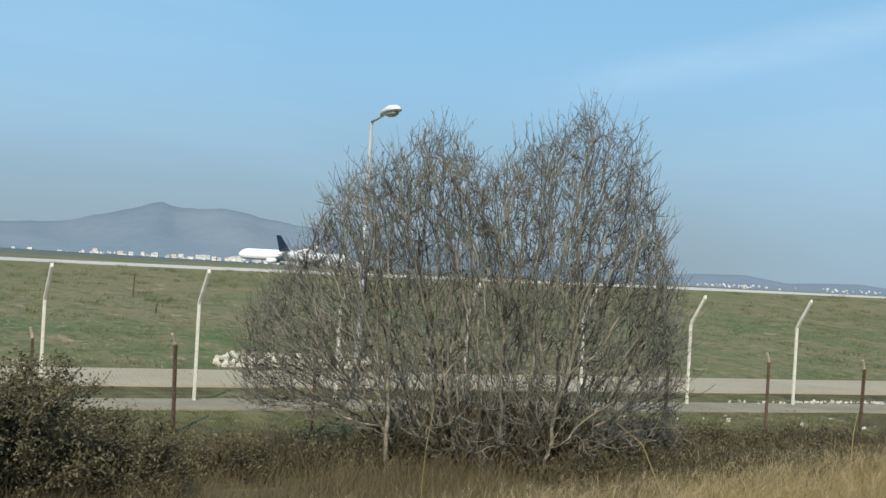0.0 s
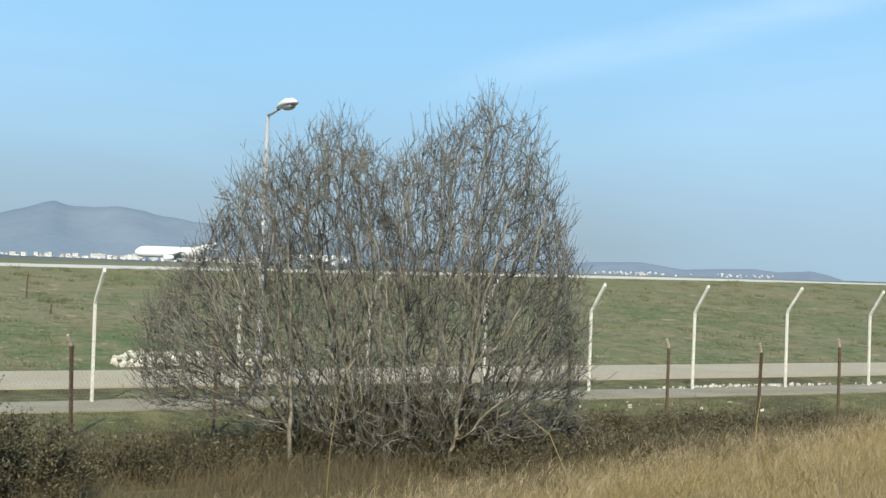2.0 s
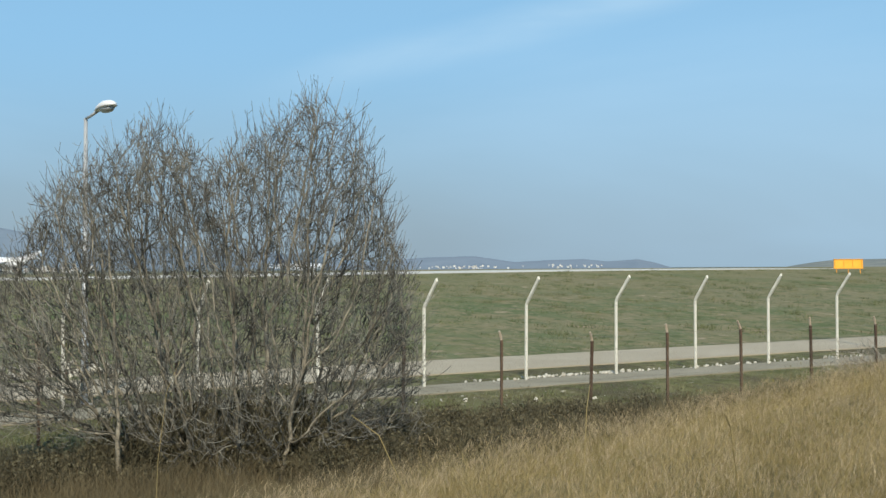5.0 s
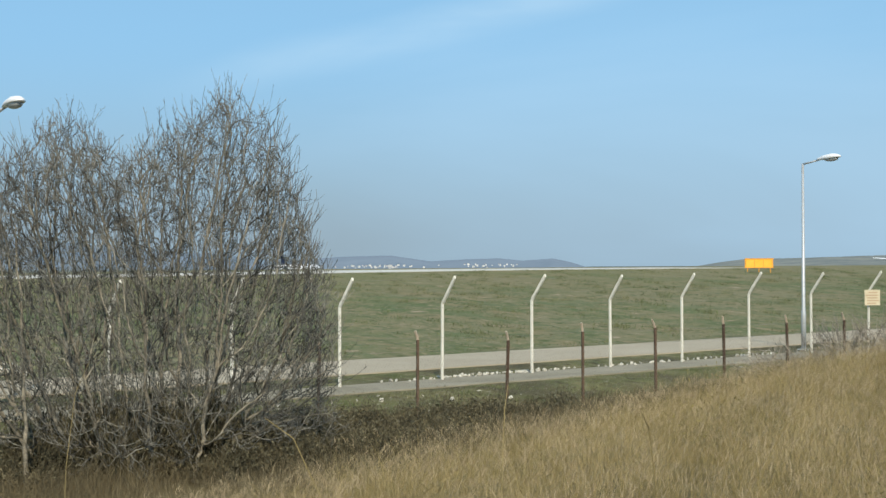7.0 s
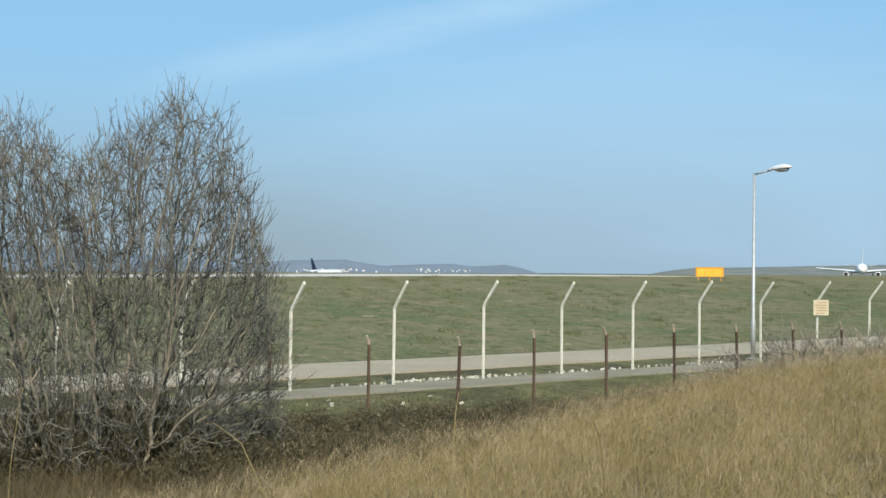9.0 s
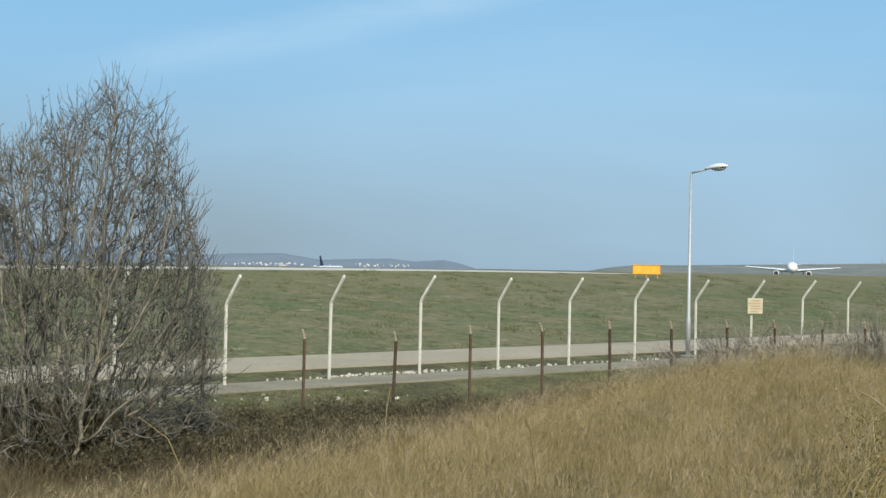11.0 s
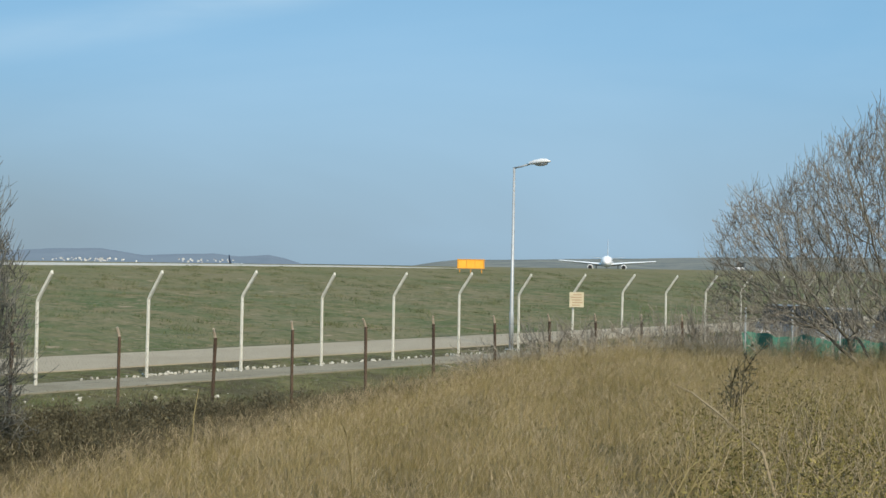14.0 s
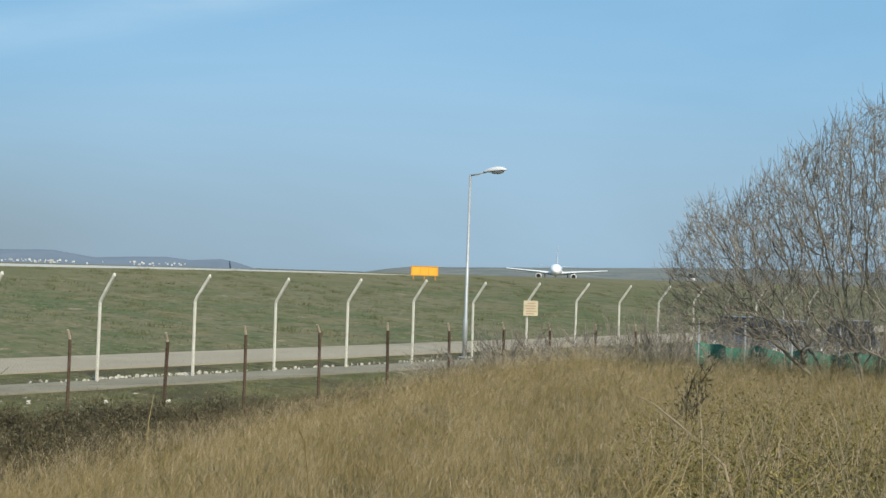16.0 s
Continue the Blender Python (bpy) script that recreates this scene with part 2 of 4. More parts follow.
M_WHITE = mat("white_aircraft_paint", (0.76, 0.77, 0.78), (0.84, 0.84, 0.84), 0.3, 0.3, spec=0.5)
M_NAVY = mat("dark_navy_tail_paint", (0.012, 0.02, 0.045), (0.022, 0.032, 0.065), 0.4, 0.35)
M_GREYP = mat("grey_aircraft_belly", (0.26, 0.27, 0.28), (0.33, 0.34, 0.35), 0.4, 0.4)
M_DARK = mat("dark_glass_and_tyre", (0.012, 0.013, 0.015), (0.03, 0.03, 0.033), 3.0, 0.35)
M_CARW = mat("white_car_paint", (0.70, 0.70, 0.69), (0.80, 0.80, 0.79), 1.0, 0.3, spec=0.5)
M_CARS = mat("silver_car_paint", (0.20, 0.215, 0.23), (0.27, 0.285, 0.30), 1.0, 0.3, 0.4)
M_CARD = mat("dark_car_paint", (0.03, 0.035, 0.04), (0.05, 0.055, 0.06), 1.0, 0.3, spec=0.5)
M_NET = mat("green_shade_net", (0.04, 0.150, 0.105), (0.08, 0.215, 0.155), 2.0, 0.85)
M_HOUSE = mat("far_white_walls", (0.50, 0.49, 0.46), (0.68, 0.67, 0.63), 0.05, 0.9, vary=0.18)
M_ROOF = mat("far_tile_roofs", (0.36, 0.22, 0.16), (0.44, 0.30, 0.23), 0.05, 0.9, vary=0.2)
# Skyline relief: the blue-grey haze of distance is mixed into these base colours.
M_HILL_L = mat("haze_tinted_mountain", (0.150, 0.195, 0.240), (0.19, 0.234, 0.278), 0.004, 1.0, spec=0.0)
M_HILL_R = mat("haze_tinted_hill", (0.16, 0.20, 0.245), (0.20, 0.24, 0.285), 0.003, 1.0, spec=0.0)
M_HILL_G = mat("haze_tinted_scrub_hill", (0.12, 0.145, 0.15), (0.25, 0.25, 0.22), 0.012, 1.0, spec=0.0)


# ---------------------------------------------------------------- mesh helpers
def mesh_ob(name, verts, faces, material, parent=None, label="", smooth=False):
    me = bpy.data.meshes.new(name)
    me.from_pydata([tuple(v) for v in verts], [], [tuple(f) for f in faces])
    me.materials.append(material)
    if smooth:
        me.polygons.foreach_set("use_smooth", [True] * len(me.polygons))
    me.update()
    ob = new(name, me)
    if parent:
        ob.parent = parent
    if label:
        ob["label"] = label
    return ob


def part(name, bm, material, parent=None, label="", smooth=False):
    """Links a bmesh as one mesh object under a thing or a part."""
    me = bpy.data.meshes.new(name)
    bm.to_mesh(me)
    bm.free()
    me.materials.append(material)
    if smooth:
        me.polygons.foreach_set("use_smooth", [True] * len(me.polygons))
    ob = new(name, me)
    if parent:
        ob.parent = parent
    if label:
        ob["label"] = label
    return ob


def box(bm, size, at=(0, 0, 0), bevel=0.0, turn=None):
    m = Matrix.Translation(at) @ (turn or Matrix()) @ Matrix.Diagonal((*size, 1))
    vs = bmesh.ops.create_cube(bm, size=1.0, matrix=m)["verts"]
    if bevel:
        es = list({e for v in vs for e in v.link_edges})
        bmesh.ops.bevel(bm, geom=es, offset=bevel, segments=1, affect="EDGES", profile=0.7)


def tube(bm, points, radii, sides=8, cap=True):
    """A round bar along points."""
    rings = []
    pts = [Vector(q) for q in points]
    for i, c in enumerate(pts):
        d = (pts[min(i + 1, len(pts) - 1)] - pts[max(i - 1, 0)]).normalized()
        a = d.orthogonal().normalized() if abs(d.z) < 0.95 else Vector((1, 0, 0))
        a = (a - d * a.dot(d)).normalized()
        b = d.cross(a)
        r = radii[i] if isinstance(radii, (list, tuple)) else radii
        rings.append([bm.verts.new(c + (a * math.cos(k * 2 * math.pi / sides) + b * math.sin(k * 2 * math.pi / sides)) * r) for k in range(sides)])
    for p, q in zip(rings, rings[1:]):
        for k in range(sides):
            bm.faces.new((p[k], p[(k + 1) % sides], q[(k + 1) % sides], q[k]))
    if cap:
        bm.faces.new(rings[0][::-1])
        bm.faces.new(rings[-1])


def smooth01(t):
    t = np.clip(t, 0, 1)
    return t * t * (3 - 2 * t)


# ---------------------------------------------------------------- ground
EDGE_N, EDGE_D = (-0.36, 0.933), 4.3      # the road bank's brink


def ground_z(x, y):
    x, y = np.asarray(x, float), np.asarray(y, float)
    e = EDGE_N[0] * x + EDGE_N[1] * y - EDGE_D
    bank = (1 - smooth01(e / 6.0)) * (1 - smooth01((y - 18.5) / 5.0)) * (1 - 0.8 * smooth01((x - 25) / 7))
    z = -0.12 * (1 - smooth01((y - 20) / 3.5)) * (1 - bank) + 1.05 * bank
    crest = 1.97 + 0.36 * smooth01((x - 10) / 75)
    z = z + crest * np.clip((y - 33) / 47, 0, 1)
    z = z + 0.08 * np.clip((y - 80) / 20, 0, 1)
    far = smooth01((y - 105) / 120)
    z = z * (1 - far) + 1.4 * far
    z = z - 0.75 * smooth01((x - 240) / 140) * smooth01((y - 140) / 80) * (1 - smooth01((y - 330) / 150))
    u = np.maximum(0, x - 150) * np.maximum(0, y - 300)
    return z - 7.2 * (1 - np.exp(-u / 1.1e5))


def gz(x, y):
    return float(ground_z(x, y))


def build_ground():
    xs = np.concatenate([-np.geomspace(4500, 14, 40), np.arange(-12, 75, 0.6), np.arange(75, 170, 2.0), np.geomspace(172, 4700, 45)])
    ys = np.concatenate([-np.geomspace(3000, 5, 24), np.arange(-4, 34, 0.5), np.arange(34, 112, 1.2), np.geomspace(114, 4700, 50)])
    gx, gy = np.meshgrid(xs, ys)
    z = ground_z(gx, gy)
    rng = np.random.default_rng(4)
    near = (gx > -12) & (gx < 75) & (gy > -4) & (gy < 112)
    paved = ((gy > 23.2) & (gy < 26.4)) | ((gy > 27.6) & (gy < 33.2)) | (gy > 78)
    z = z + np.where(near & ~paved, rng.normal(0, 1, z.shape) * np.where(gy > 33, 0.035, 0.03), 0)
    nx, ny = len(xs), len(ys)
    verts = np.stack([gx, gy, z], -1).reshape(-1, 3)
    i = np.arange(nx * ny).reshape(ny, nx)
    faces = np.stack([i[:-1, :-1], i[:-1, 1:], i[1:, 1:], i[1:, :-1]], -1).reshape(-1, 4)
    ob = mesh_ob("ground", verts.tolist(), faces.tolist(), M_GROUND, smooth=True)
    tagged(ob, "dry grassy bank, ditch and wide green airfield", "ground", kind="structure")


def ribbon(name, x0, x1, y0, y1, thick, material, label, category, wob=0.0, step=1.5):
    """A paved strip along x, its edges a little ragged, with real thickness."""
    rng = random.Random(name)
    n = int((x1 - x0) / step)
    verts, faces = [], []
    for i in range(n + 1):
        x = x0 + (x1 - x0) * i / n
        a, b = y0 + rng.uniform(-wob, wob), y1 + rng.uniform(-wob, wob)
        for y, dz in ((a, -0.15), (a, thick), (b, thick), (b, -0.15)):
            verts.append((x, y, gz(x, y) + dz))
    for i in range(n):
        for k in range(3):
            faces.append((4 * i + k, 4 * i + 4 + k, 4 * i + 5 + k, 4 * i + 1 + k))
    ob = mesh_ob(name, verts, faces, material)
    return tagged(ob, label, category, kind="structure")


build_ground()
ribbon("road", -60, 150, 28.3, 32.5, 0.03, M_ROAD, "pale worn concrete perimeter road beside the fence", "road", 0.06)
ribbon("pavement", -60, 130, 24.0, 25.75, 0.03, M_PATH, "dusty concrete strip under the white fence posts", "pavement", 0.07)
ribbon("runway", -300, 104, 80, 92, 0.02, M_RUNWAY, "pale concrete taxiway along the crest of the field", "runway", 0.0, 4.0)


# ---------------------------------------------------------------- far hills and town
def hill(name, profile, dist, depth, material, label, seed=0, rough=0.05):
    """A ridge round the eye: bearings and elevations of its skyline, with a sloping face and small spurs."""
    rng = np.random.default_rng(seed)
    az = np.linspace(profile[0][0], profile[-1][0], 140)
    el = np.interp(az, [q[0] for q in profile], [q[1] for q in profile])
    el = el + sum(rng.uniform(-1, 1) * rough / (k + 1) * np.sin(az * (1.3 + 1.9 * k) + rng.uniform(0, 6)) for k in range(6)) * np.clip(el, 0, 1)
    rows = 9
    verts, faces = [], []
    for j in range(rows + 4):
        for i, a in enumerate(az):
            s = j / rows if j <= rows else 1 - (j - rows) / 4.0
            r = dist - depth * (1 - min(j, rows) / rows) + (0 if j <= rows else depth * 0.3 * (j - rows))
            h = dist * math.tan(radians(el[i])) + EYE + 14
            spur = 1 + 0.12 * math.sin(i * 0.55 + j * 0.4 + seed) * (1 - abs(2 * s - 1))
            z = -14 + max(h, 0) * (s ** 1.1) * (spur if 0 < s < 1 else 1)
            verts.append((r * math.sin(radians(a)), r * math.cos(radians(a)), z))
    n = len(az)
    for j in range(rows + 3):
        for i in range(n - 1):
            faces.append((j * n + i, j * n + i + 1, (j + 1) * n + i + 1, (j + 1) * n + i))
    return tagged(mesh_ob(name, verts, faces, material, smooth=True), label, "hill", kind="structure")


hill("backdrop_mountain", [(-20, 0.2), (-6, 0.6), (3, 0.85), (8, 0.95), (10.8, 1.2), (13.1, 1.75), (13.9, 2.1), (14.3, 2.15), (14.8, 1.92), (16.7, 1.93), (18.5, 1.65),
     (20.4, 1.42), (23, 1.15), (27, 0.75), (31, 0.45), (34, 0.1)], 4200, 700, M_HILL_L, "high haze-tinted blue mountain far behind the airfield", 3)
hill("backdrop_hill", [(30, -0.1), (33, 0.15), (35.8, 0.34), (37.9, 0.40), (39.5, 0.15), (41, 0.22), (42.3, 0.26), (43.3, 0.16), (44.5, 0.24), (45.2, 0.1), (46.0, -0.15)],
     3600, 500, M_HILL_R, "low haze-tinted blue hills on the skyline", 5, 0.03)
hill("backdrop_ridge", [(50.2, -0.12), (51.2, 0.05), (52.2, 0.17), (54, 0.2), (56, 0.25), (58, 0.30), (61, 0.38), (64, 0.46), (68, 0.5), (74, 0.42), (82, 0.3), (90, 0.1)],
     3000, 900, M_HILL_G, "low haze-tinted scrubby ridge on the skyline", 8, 0.03)


# ---------------------------------------------------------------- twigs and blades
def strands(paths, radii, sides=3):
    """Many thin bars at once. paths: (n, k, 3); radii: (n, k). Returns verts and quad faces."""
    paths, radii = np.asarray(paths, float), np.asarray(radii, float)
    n, k, _ = paths.shape
    d = np.gradient(paths, axis=1)
    d /= np.linalg.norm(d, axis=2, keepdims=True) + 1e-9
    ref = np.where(np.abs(d[..., 2:3]) > 0.9, np.array([1.0, 0, 0]), np.array([0, 0, 1.0]))
    a = np.cross(d, ref)
    a /= np.linalg.norm(a, axis=2, keepdims=True) + 1e-9
    b = np.cross(d, a)
    ang = np.arange(sides) * 2 * np.pi / sides
    ring = paths[:, :, None] + radii[:, :, None, None] * (a[:, :, None] * np.cos(ang)[None, None, :, None] + b[:, :, None] * np.sin(ang)[None, None, :, None])
    idx = np.arange(n * k * sides).reshape(n, k, sides)
    nxt = np.roll(idx, -1, axis=2)
    f = np.stack([idx[:, :-1], nxt[:, :-1], nxt[:, 1:], idx[:, 1:]], -1).reshape(-1, 4)
    return ring.reshape(-1, 3), f


def joined(*sets):
    vs, fs, off = [], [], 0
    for v, f in sets:
        vs.append(v)
        fs += (f + off).tolist()
        off += len(v)
    return np.concatenate(vs).tolist(), fs


def unit(v):
    return v / (np.linalg.norm(v, axis=-1, keepdims=True) + 1e-9)


def sprout(rng, paths, per, t_lo, t_hi, spread, length, k, lift=0.35, bend=0.25):
    """New shoots from points along old ones: a share of the parent's course, thrown outwards and lifted."""
    n, m, _ = paths.shape
    out_p, out_t = [], []
    for _ in range(per):
        t = rng.uniform(t_lo, t_hi, n) * (m - 1)
        i = np.minimum(t.astype(int), m - 2)
        w = (t - i)[:, None]
        r = np.arange(n)
        start = paths[r, i] * (1 - w) + paths[r, i + 1] * w
        tang = unit(paths[r, i + 1] - paths[r, i])
        side = unit(rng.normal(0, 1, (n, 3)))
        d = unit(tang + side * rng.uniform(*spread, (n, 1)) + np.array([0, 0, lift]))
        ln = rng.uniform(*length, (n, 1)) * (1.15 - 0.6 * (t / (m - 1)))[:, None]
        s = np.linspace(0, 1, k)[None, :, None]
        curl = rng.normal(0, 1, (n, 1, 3)) * 0.10 + np.array([0, 0, bend])
        p = start[:, None] + d[:, None] * s * ln[:, None] + curl * (s ** 2) * ln[:, None] * 0.5
        p = p + rng.normal(0, 0.03, p.shape) * ln[:, None] * (s > 0)
        out_p.append(p)
        out_t.append(t / (m - 1))
    return np.concatenate(out_p), np.concatenate(out_t)


def taper(n, k, r0, r1, rng, spread=0.3):
    s = np.linspace(0, 1, k)[None]
    return (r0 * (1 - s) + r1 * s) * rng.uniform(1 - spread, 1 + spread, (n, 1))


def curve(a, c, b, k):
    """Courses of k points from a by way of c to b."""
    s = np.linspace(0, 1, k)[None, :, None]
    return a[:, None] * (1 - s) ** 2 + 2 * c[:, None] * s * (1 - s) + b[:, None] * s ** 2


def grow(rng, goals, roots, step, kill, flare, limit=40000):
    """Branches that grow node by node towards the goals spread through a crown and fork where the goals part."""
    pos = [np.asarray(roots, float)]
    parent = [np.full(len(roots), -1)]
    heading = [np.tile(np.array([0, 0, 1.0]), (len(roots), 1))]
    total = len(roots)
    d = np.linalg.norm(goals[:, None] - pos[0][None], axis=2)
    near, dist = d.argmin(1), d.min(1)
    kids = np.zeros(limit + 4000, int)
    for _ in range(110):
        if len(goals) == 0 or total > limit:
            break
        p, h = np.concatenate(pos), np.concatenate(heading)
        pull = np.zeros((total, 3))
        np.add.at(pull, near, unit(goals - p[near]))
        who = np.unique(near)
        who = who[kids[who] < 5]
        if len(who) == 0:
            break
        way = unit(unit(pull[who]) + 0.35 * h[who] + flare * unit(p[who] + np.array([0, 0, 0.9])) + rng.normal(0, 0.24, (len(who), 3)))
        fresh = p[who] + way * step * rng.uniform(0.75, 1.25, (len(who), 1))
        kids[who] += 1
        pos.append(fresh)
        parent.append(who)
        heading.append(way)
        d2 = (goals ** 2).sum(1)[:, None] + (fresh ** 2).sum(1)[None] - 2 * goals @ fresh.T
        j = d2.argmin(1)
        dj = np.sqrt(np.maximum(d2[np.arange(len(goals)), j], 0))
        closer = dj < dist
        near, dist = np.where(closer, total + j, near), np.minimum(dist, dj)
        total += len(fresh)
        left = dist > kill
        goals, near, dist = goals[left], near[left], dist[left]
    return np.concatenate(pos), np.concatenate(parent)


def bare_tree(name, at, facing, profile, depth, stems, seed, label, goals=7600, step=0.10, tip=0.0038, power=2.6, spurs=1, twig=None, leaders=(), foot=0.42, low=0.08, rise=0.30):
    """A many-stemmed leafless tree. profile: the crown's height above the foot over its breadth; facing: bearing of its broad side;
    leaders: single pale stems (foot, tip, height)."""
    rng = np.random.default_rng(seed)
    right = np.array([math.cos(radians(facing)), -math.sin(radians(facing)), 0])
    back = np.array([math.sin(radians(facing)), math.cos(radians(facing)), 0])
    up = np.array([0, 0, 1.0])
    us, hs = np.array([q[0] for q in profile]), np.array([q[1] for q in profile])
    half = np.abs(us).max()
    twig = twig or M_TWIG
    thing = new(name)
    thing.location = at
    tagged(thing, label, "tree")
    u = rng.uniform(us[0], us[-1], goals)
    v = rng.uniform(-1, 1, goals) * depth * np.sqrt(np.clip(1 - (u / half) ** 2, 0.15, 1))
    top = np.interp(u, us, hs) * (1 - 0.10 * np.abs(v) / depth)
    floor = low + rise * np.abs(u) * np.clip(1 - np.abs(u) / 9, 0, 1)
    z = floor + np.maximum(top - floor, 0.2) * rng.random(goals) ** 0.85
    aim = right * u[:, None] + back * v[:, None] + up * z[:, None]
    ru = (np.arange(stems) + 0.5) / stems * (us[-1] - us[0]) + us[0]
    roots = right * (ru * foot + rng.normal(0, 0.12, stems))[:, None] + back * (rng.uniform(-0.6, 0.6, stems) * depth * 0.6)[:, None] - up * 0.12
    pos, par = grow(rng, aim, roots, step, step * 1.0, 0.50)
    n = len(pos)
    # girth by the pipe rule, from the tips down
    load = np.zeros(n)
    kids = [[] for _ in range(n)]
    for i in range(n - 1, -1, -1):
        if not kids[i]:
            load[i] = tip ** power
        if par[i] >= 0:
            load[par[i]] += load[i]
            kids[par[i]].append(i)
    rad = np.minimum(load ** (1 / power), 0.045)
    for i in range(n):
        kids[i].sort(key=lambda q: -load[q])
    fine, count = [], 0
    first = [i for i in range(n) if par[i] < 0] + [q for i in range(n) for q in kids[i][1:]]
    for f in first:
        chain = [f] if par[f] < 0 else [par[f], f]
        while kids[chain[-1]]:
            chain.append(kids[chain[-1]][0])
        if len(chain) < 2:
            continue
        course, girth = pos[chain][None], rad[chain][None].copy()
        girth[0, 0] = girth[0, min(1, len(chain) - 1)] if par[f] >= 0 else girth[0, 0] * 1.15
        if girth[0, 0] > 0.0095 and count < 260:
            vv, ff = strands(course, girth, 6)
            mesh_ob("limb", vv.tolist(), ff.tolist(), M_BARK, thing, smooth=True)
            count += 1
        else:
            fine.append(strands(course, girth, 4))
    if leaders:
        for a, b, h in leaders:
            foot_at, head = right * a - back * 0.55 * depth, right * b - back * 0.6 * depth + up * h
            course = curve(foot_at[None], (foot_at + head)[None] * 0.5 + right * 0.06, head[None], 13) + rng.normal(0, 0.012, (1, 13, 3))
            vv, ff = strands(course, taper(1, 13, 0.034, 0.008, rng, 0.05), 6)
            mesh_ob("limb", vv.tolist(), ff.tolist(), M_BARK, thing, "pale upright stem", smooth=True)
    vv, ff = joined(*fine)
    tagged(mesh_ob("branchwork", vv, ff, twig, thing), kind="stuff")
    # side branches, short twigs on them and on the thin wood, and an upright shoot at every branch end
    def offshoots(begin, along, length, k, spread, lift):
        m = len(begin)
        way = unit(along * 0.8 + unit(rng.normal(0, 1, (m, 3))) * rng.uniform(*spread, (m, 1)) + up * lift)
        ln = rng.uniform(*length, (m, 1, 1))
        s = np.linspace(0, 1, k)[None, :, None]
        return begin[:, None] + way[:, None] * s * ln + up * (s ** 2) * ln * 0.3 + rng.normal(0, 0.035, (m, k, 3)) * ln * (s > 0)

    thin = np.where((rad < 0.012) & (par >= 0))[0]
    along = unit(pos[thin] - pos[par[thin]])
    some = rng.random(len(thin)) < 0.6
    side = offshoots(pos[thin][some], along[some], (0.12, 0.40), 4, (0.5, 1.1), 0.25)
    host = np.repeat(np.arange(len(side)), 2)
    t = rng.uniform(0.2, 1.0, (len(host), 1))
    spur = offshoots(side[host, 0] * (1 - t) + side[host, -1] * t, unit(side[host, -1] - side[host, 0]), (0.03, 0.12), 3, (0.6, 1.2), 0.3)
    own = np.repeat(np.arange(len(thin)), spurs)
    spur2 = offshoots(pos[thin][own] - along[own] * step * 0.5, along[own], (0.04, 0.15), 3, (0.6, 1.2), 0.3)
    ends = np.array([i for i in range(n) if not kids[i]])
    shoot = offshoots(pos[ends], unit(unit(pos[ends] - pos[par[ends]]) + 1.2 * unit(pos[ends] + up * 0.9)), (0.06, 0.40), 4, (0.05, 0.35), 0.15)
    vv, ff = joined(*[strands(q, taper(len(q), q.shape[1], tip * g, tip * g * 0.75, rng)) for q, g in ((side, 1.0), (spur, 0.85), (spur2, 0.9), (shoot, 0.95))])
    tagged(mesh_ob("crown", vv, ff, twig, thing), kind="stuff")
    return thing


def blade_set(rng, roots, height, width, lean, wind=(0.15, 0.0), scale=1.0):
    """Grass blades: a tapering two-piece leaf from each root."""
    n = len(roots)
    h = (rng.uniform(*height, n) * scale)[:, None]
    ang = rng.uniform(0, 2 * np.pi, n)
    side = np.stack([np.cos(ang), np.sin(ang), 0 * ang], 1)
    fall = unit(rng.normal(0, 1, (n, 3)) * np.array([1, 1, 0])) * rng.uniform(*lean, (n, 1)) + np.array([wind[0], wind[1], 0])
    w = rng.uniform(*width, (n, 1))
    mid = roots + np.array([0, 0, 0.55]) * h + fall * h * 0.3
    top = roots + np.array([0, 0, 1.0]) * h * rng.uniform(0.82, 1, (n, 1)) + fall * h
    v = np.stack([roots - side * w, roots + side * w, mid - side * w * 0.8, mid + side * w * 0.8, top - side * w * 0.15, top + side * w * 0.15], 1)
    i = np.arange(n)[:, None] * 6
    f = np.concatenate([i + np.array([[0, 1, 3, 2]]), i + np.array([[2, 3, 5, 4]])])
    return v.reshape(-1, 3), f


def scatter(rng, n, az, dist, power=1.0):
    a = np.radians(rng.uniform(*az, n))
    d = dist[0] + (dist[1] - dist[0]) * rng.random(n) ** power
    x, y = d * np.sin(a), d * np.cos(a)
    return x, y


def clump_noise(x, y, s):
    return np.sin(x * s * 1.3 + 0.7 * np.sin(y * s * 0.9)) * np.cos(y * s * 1.1 + 0.8 * np.sin(x * s * 0.7))


# ---------------------------------------------------------------- fences
POST_X = [-4.3, -1.4, 1.35, 4.15, 7.0, 9.85, 12.68, 15.5, 18.28, 21.27, 24.21, 27.07, 29.95, 32.93, 35.97, 39.03, 42.13, 45.19, 48.2, 51.2, 54.2, 57.2, 60.2, 63.2]
POST_Y = 25.45


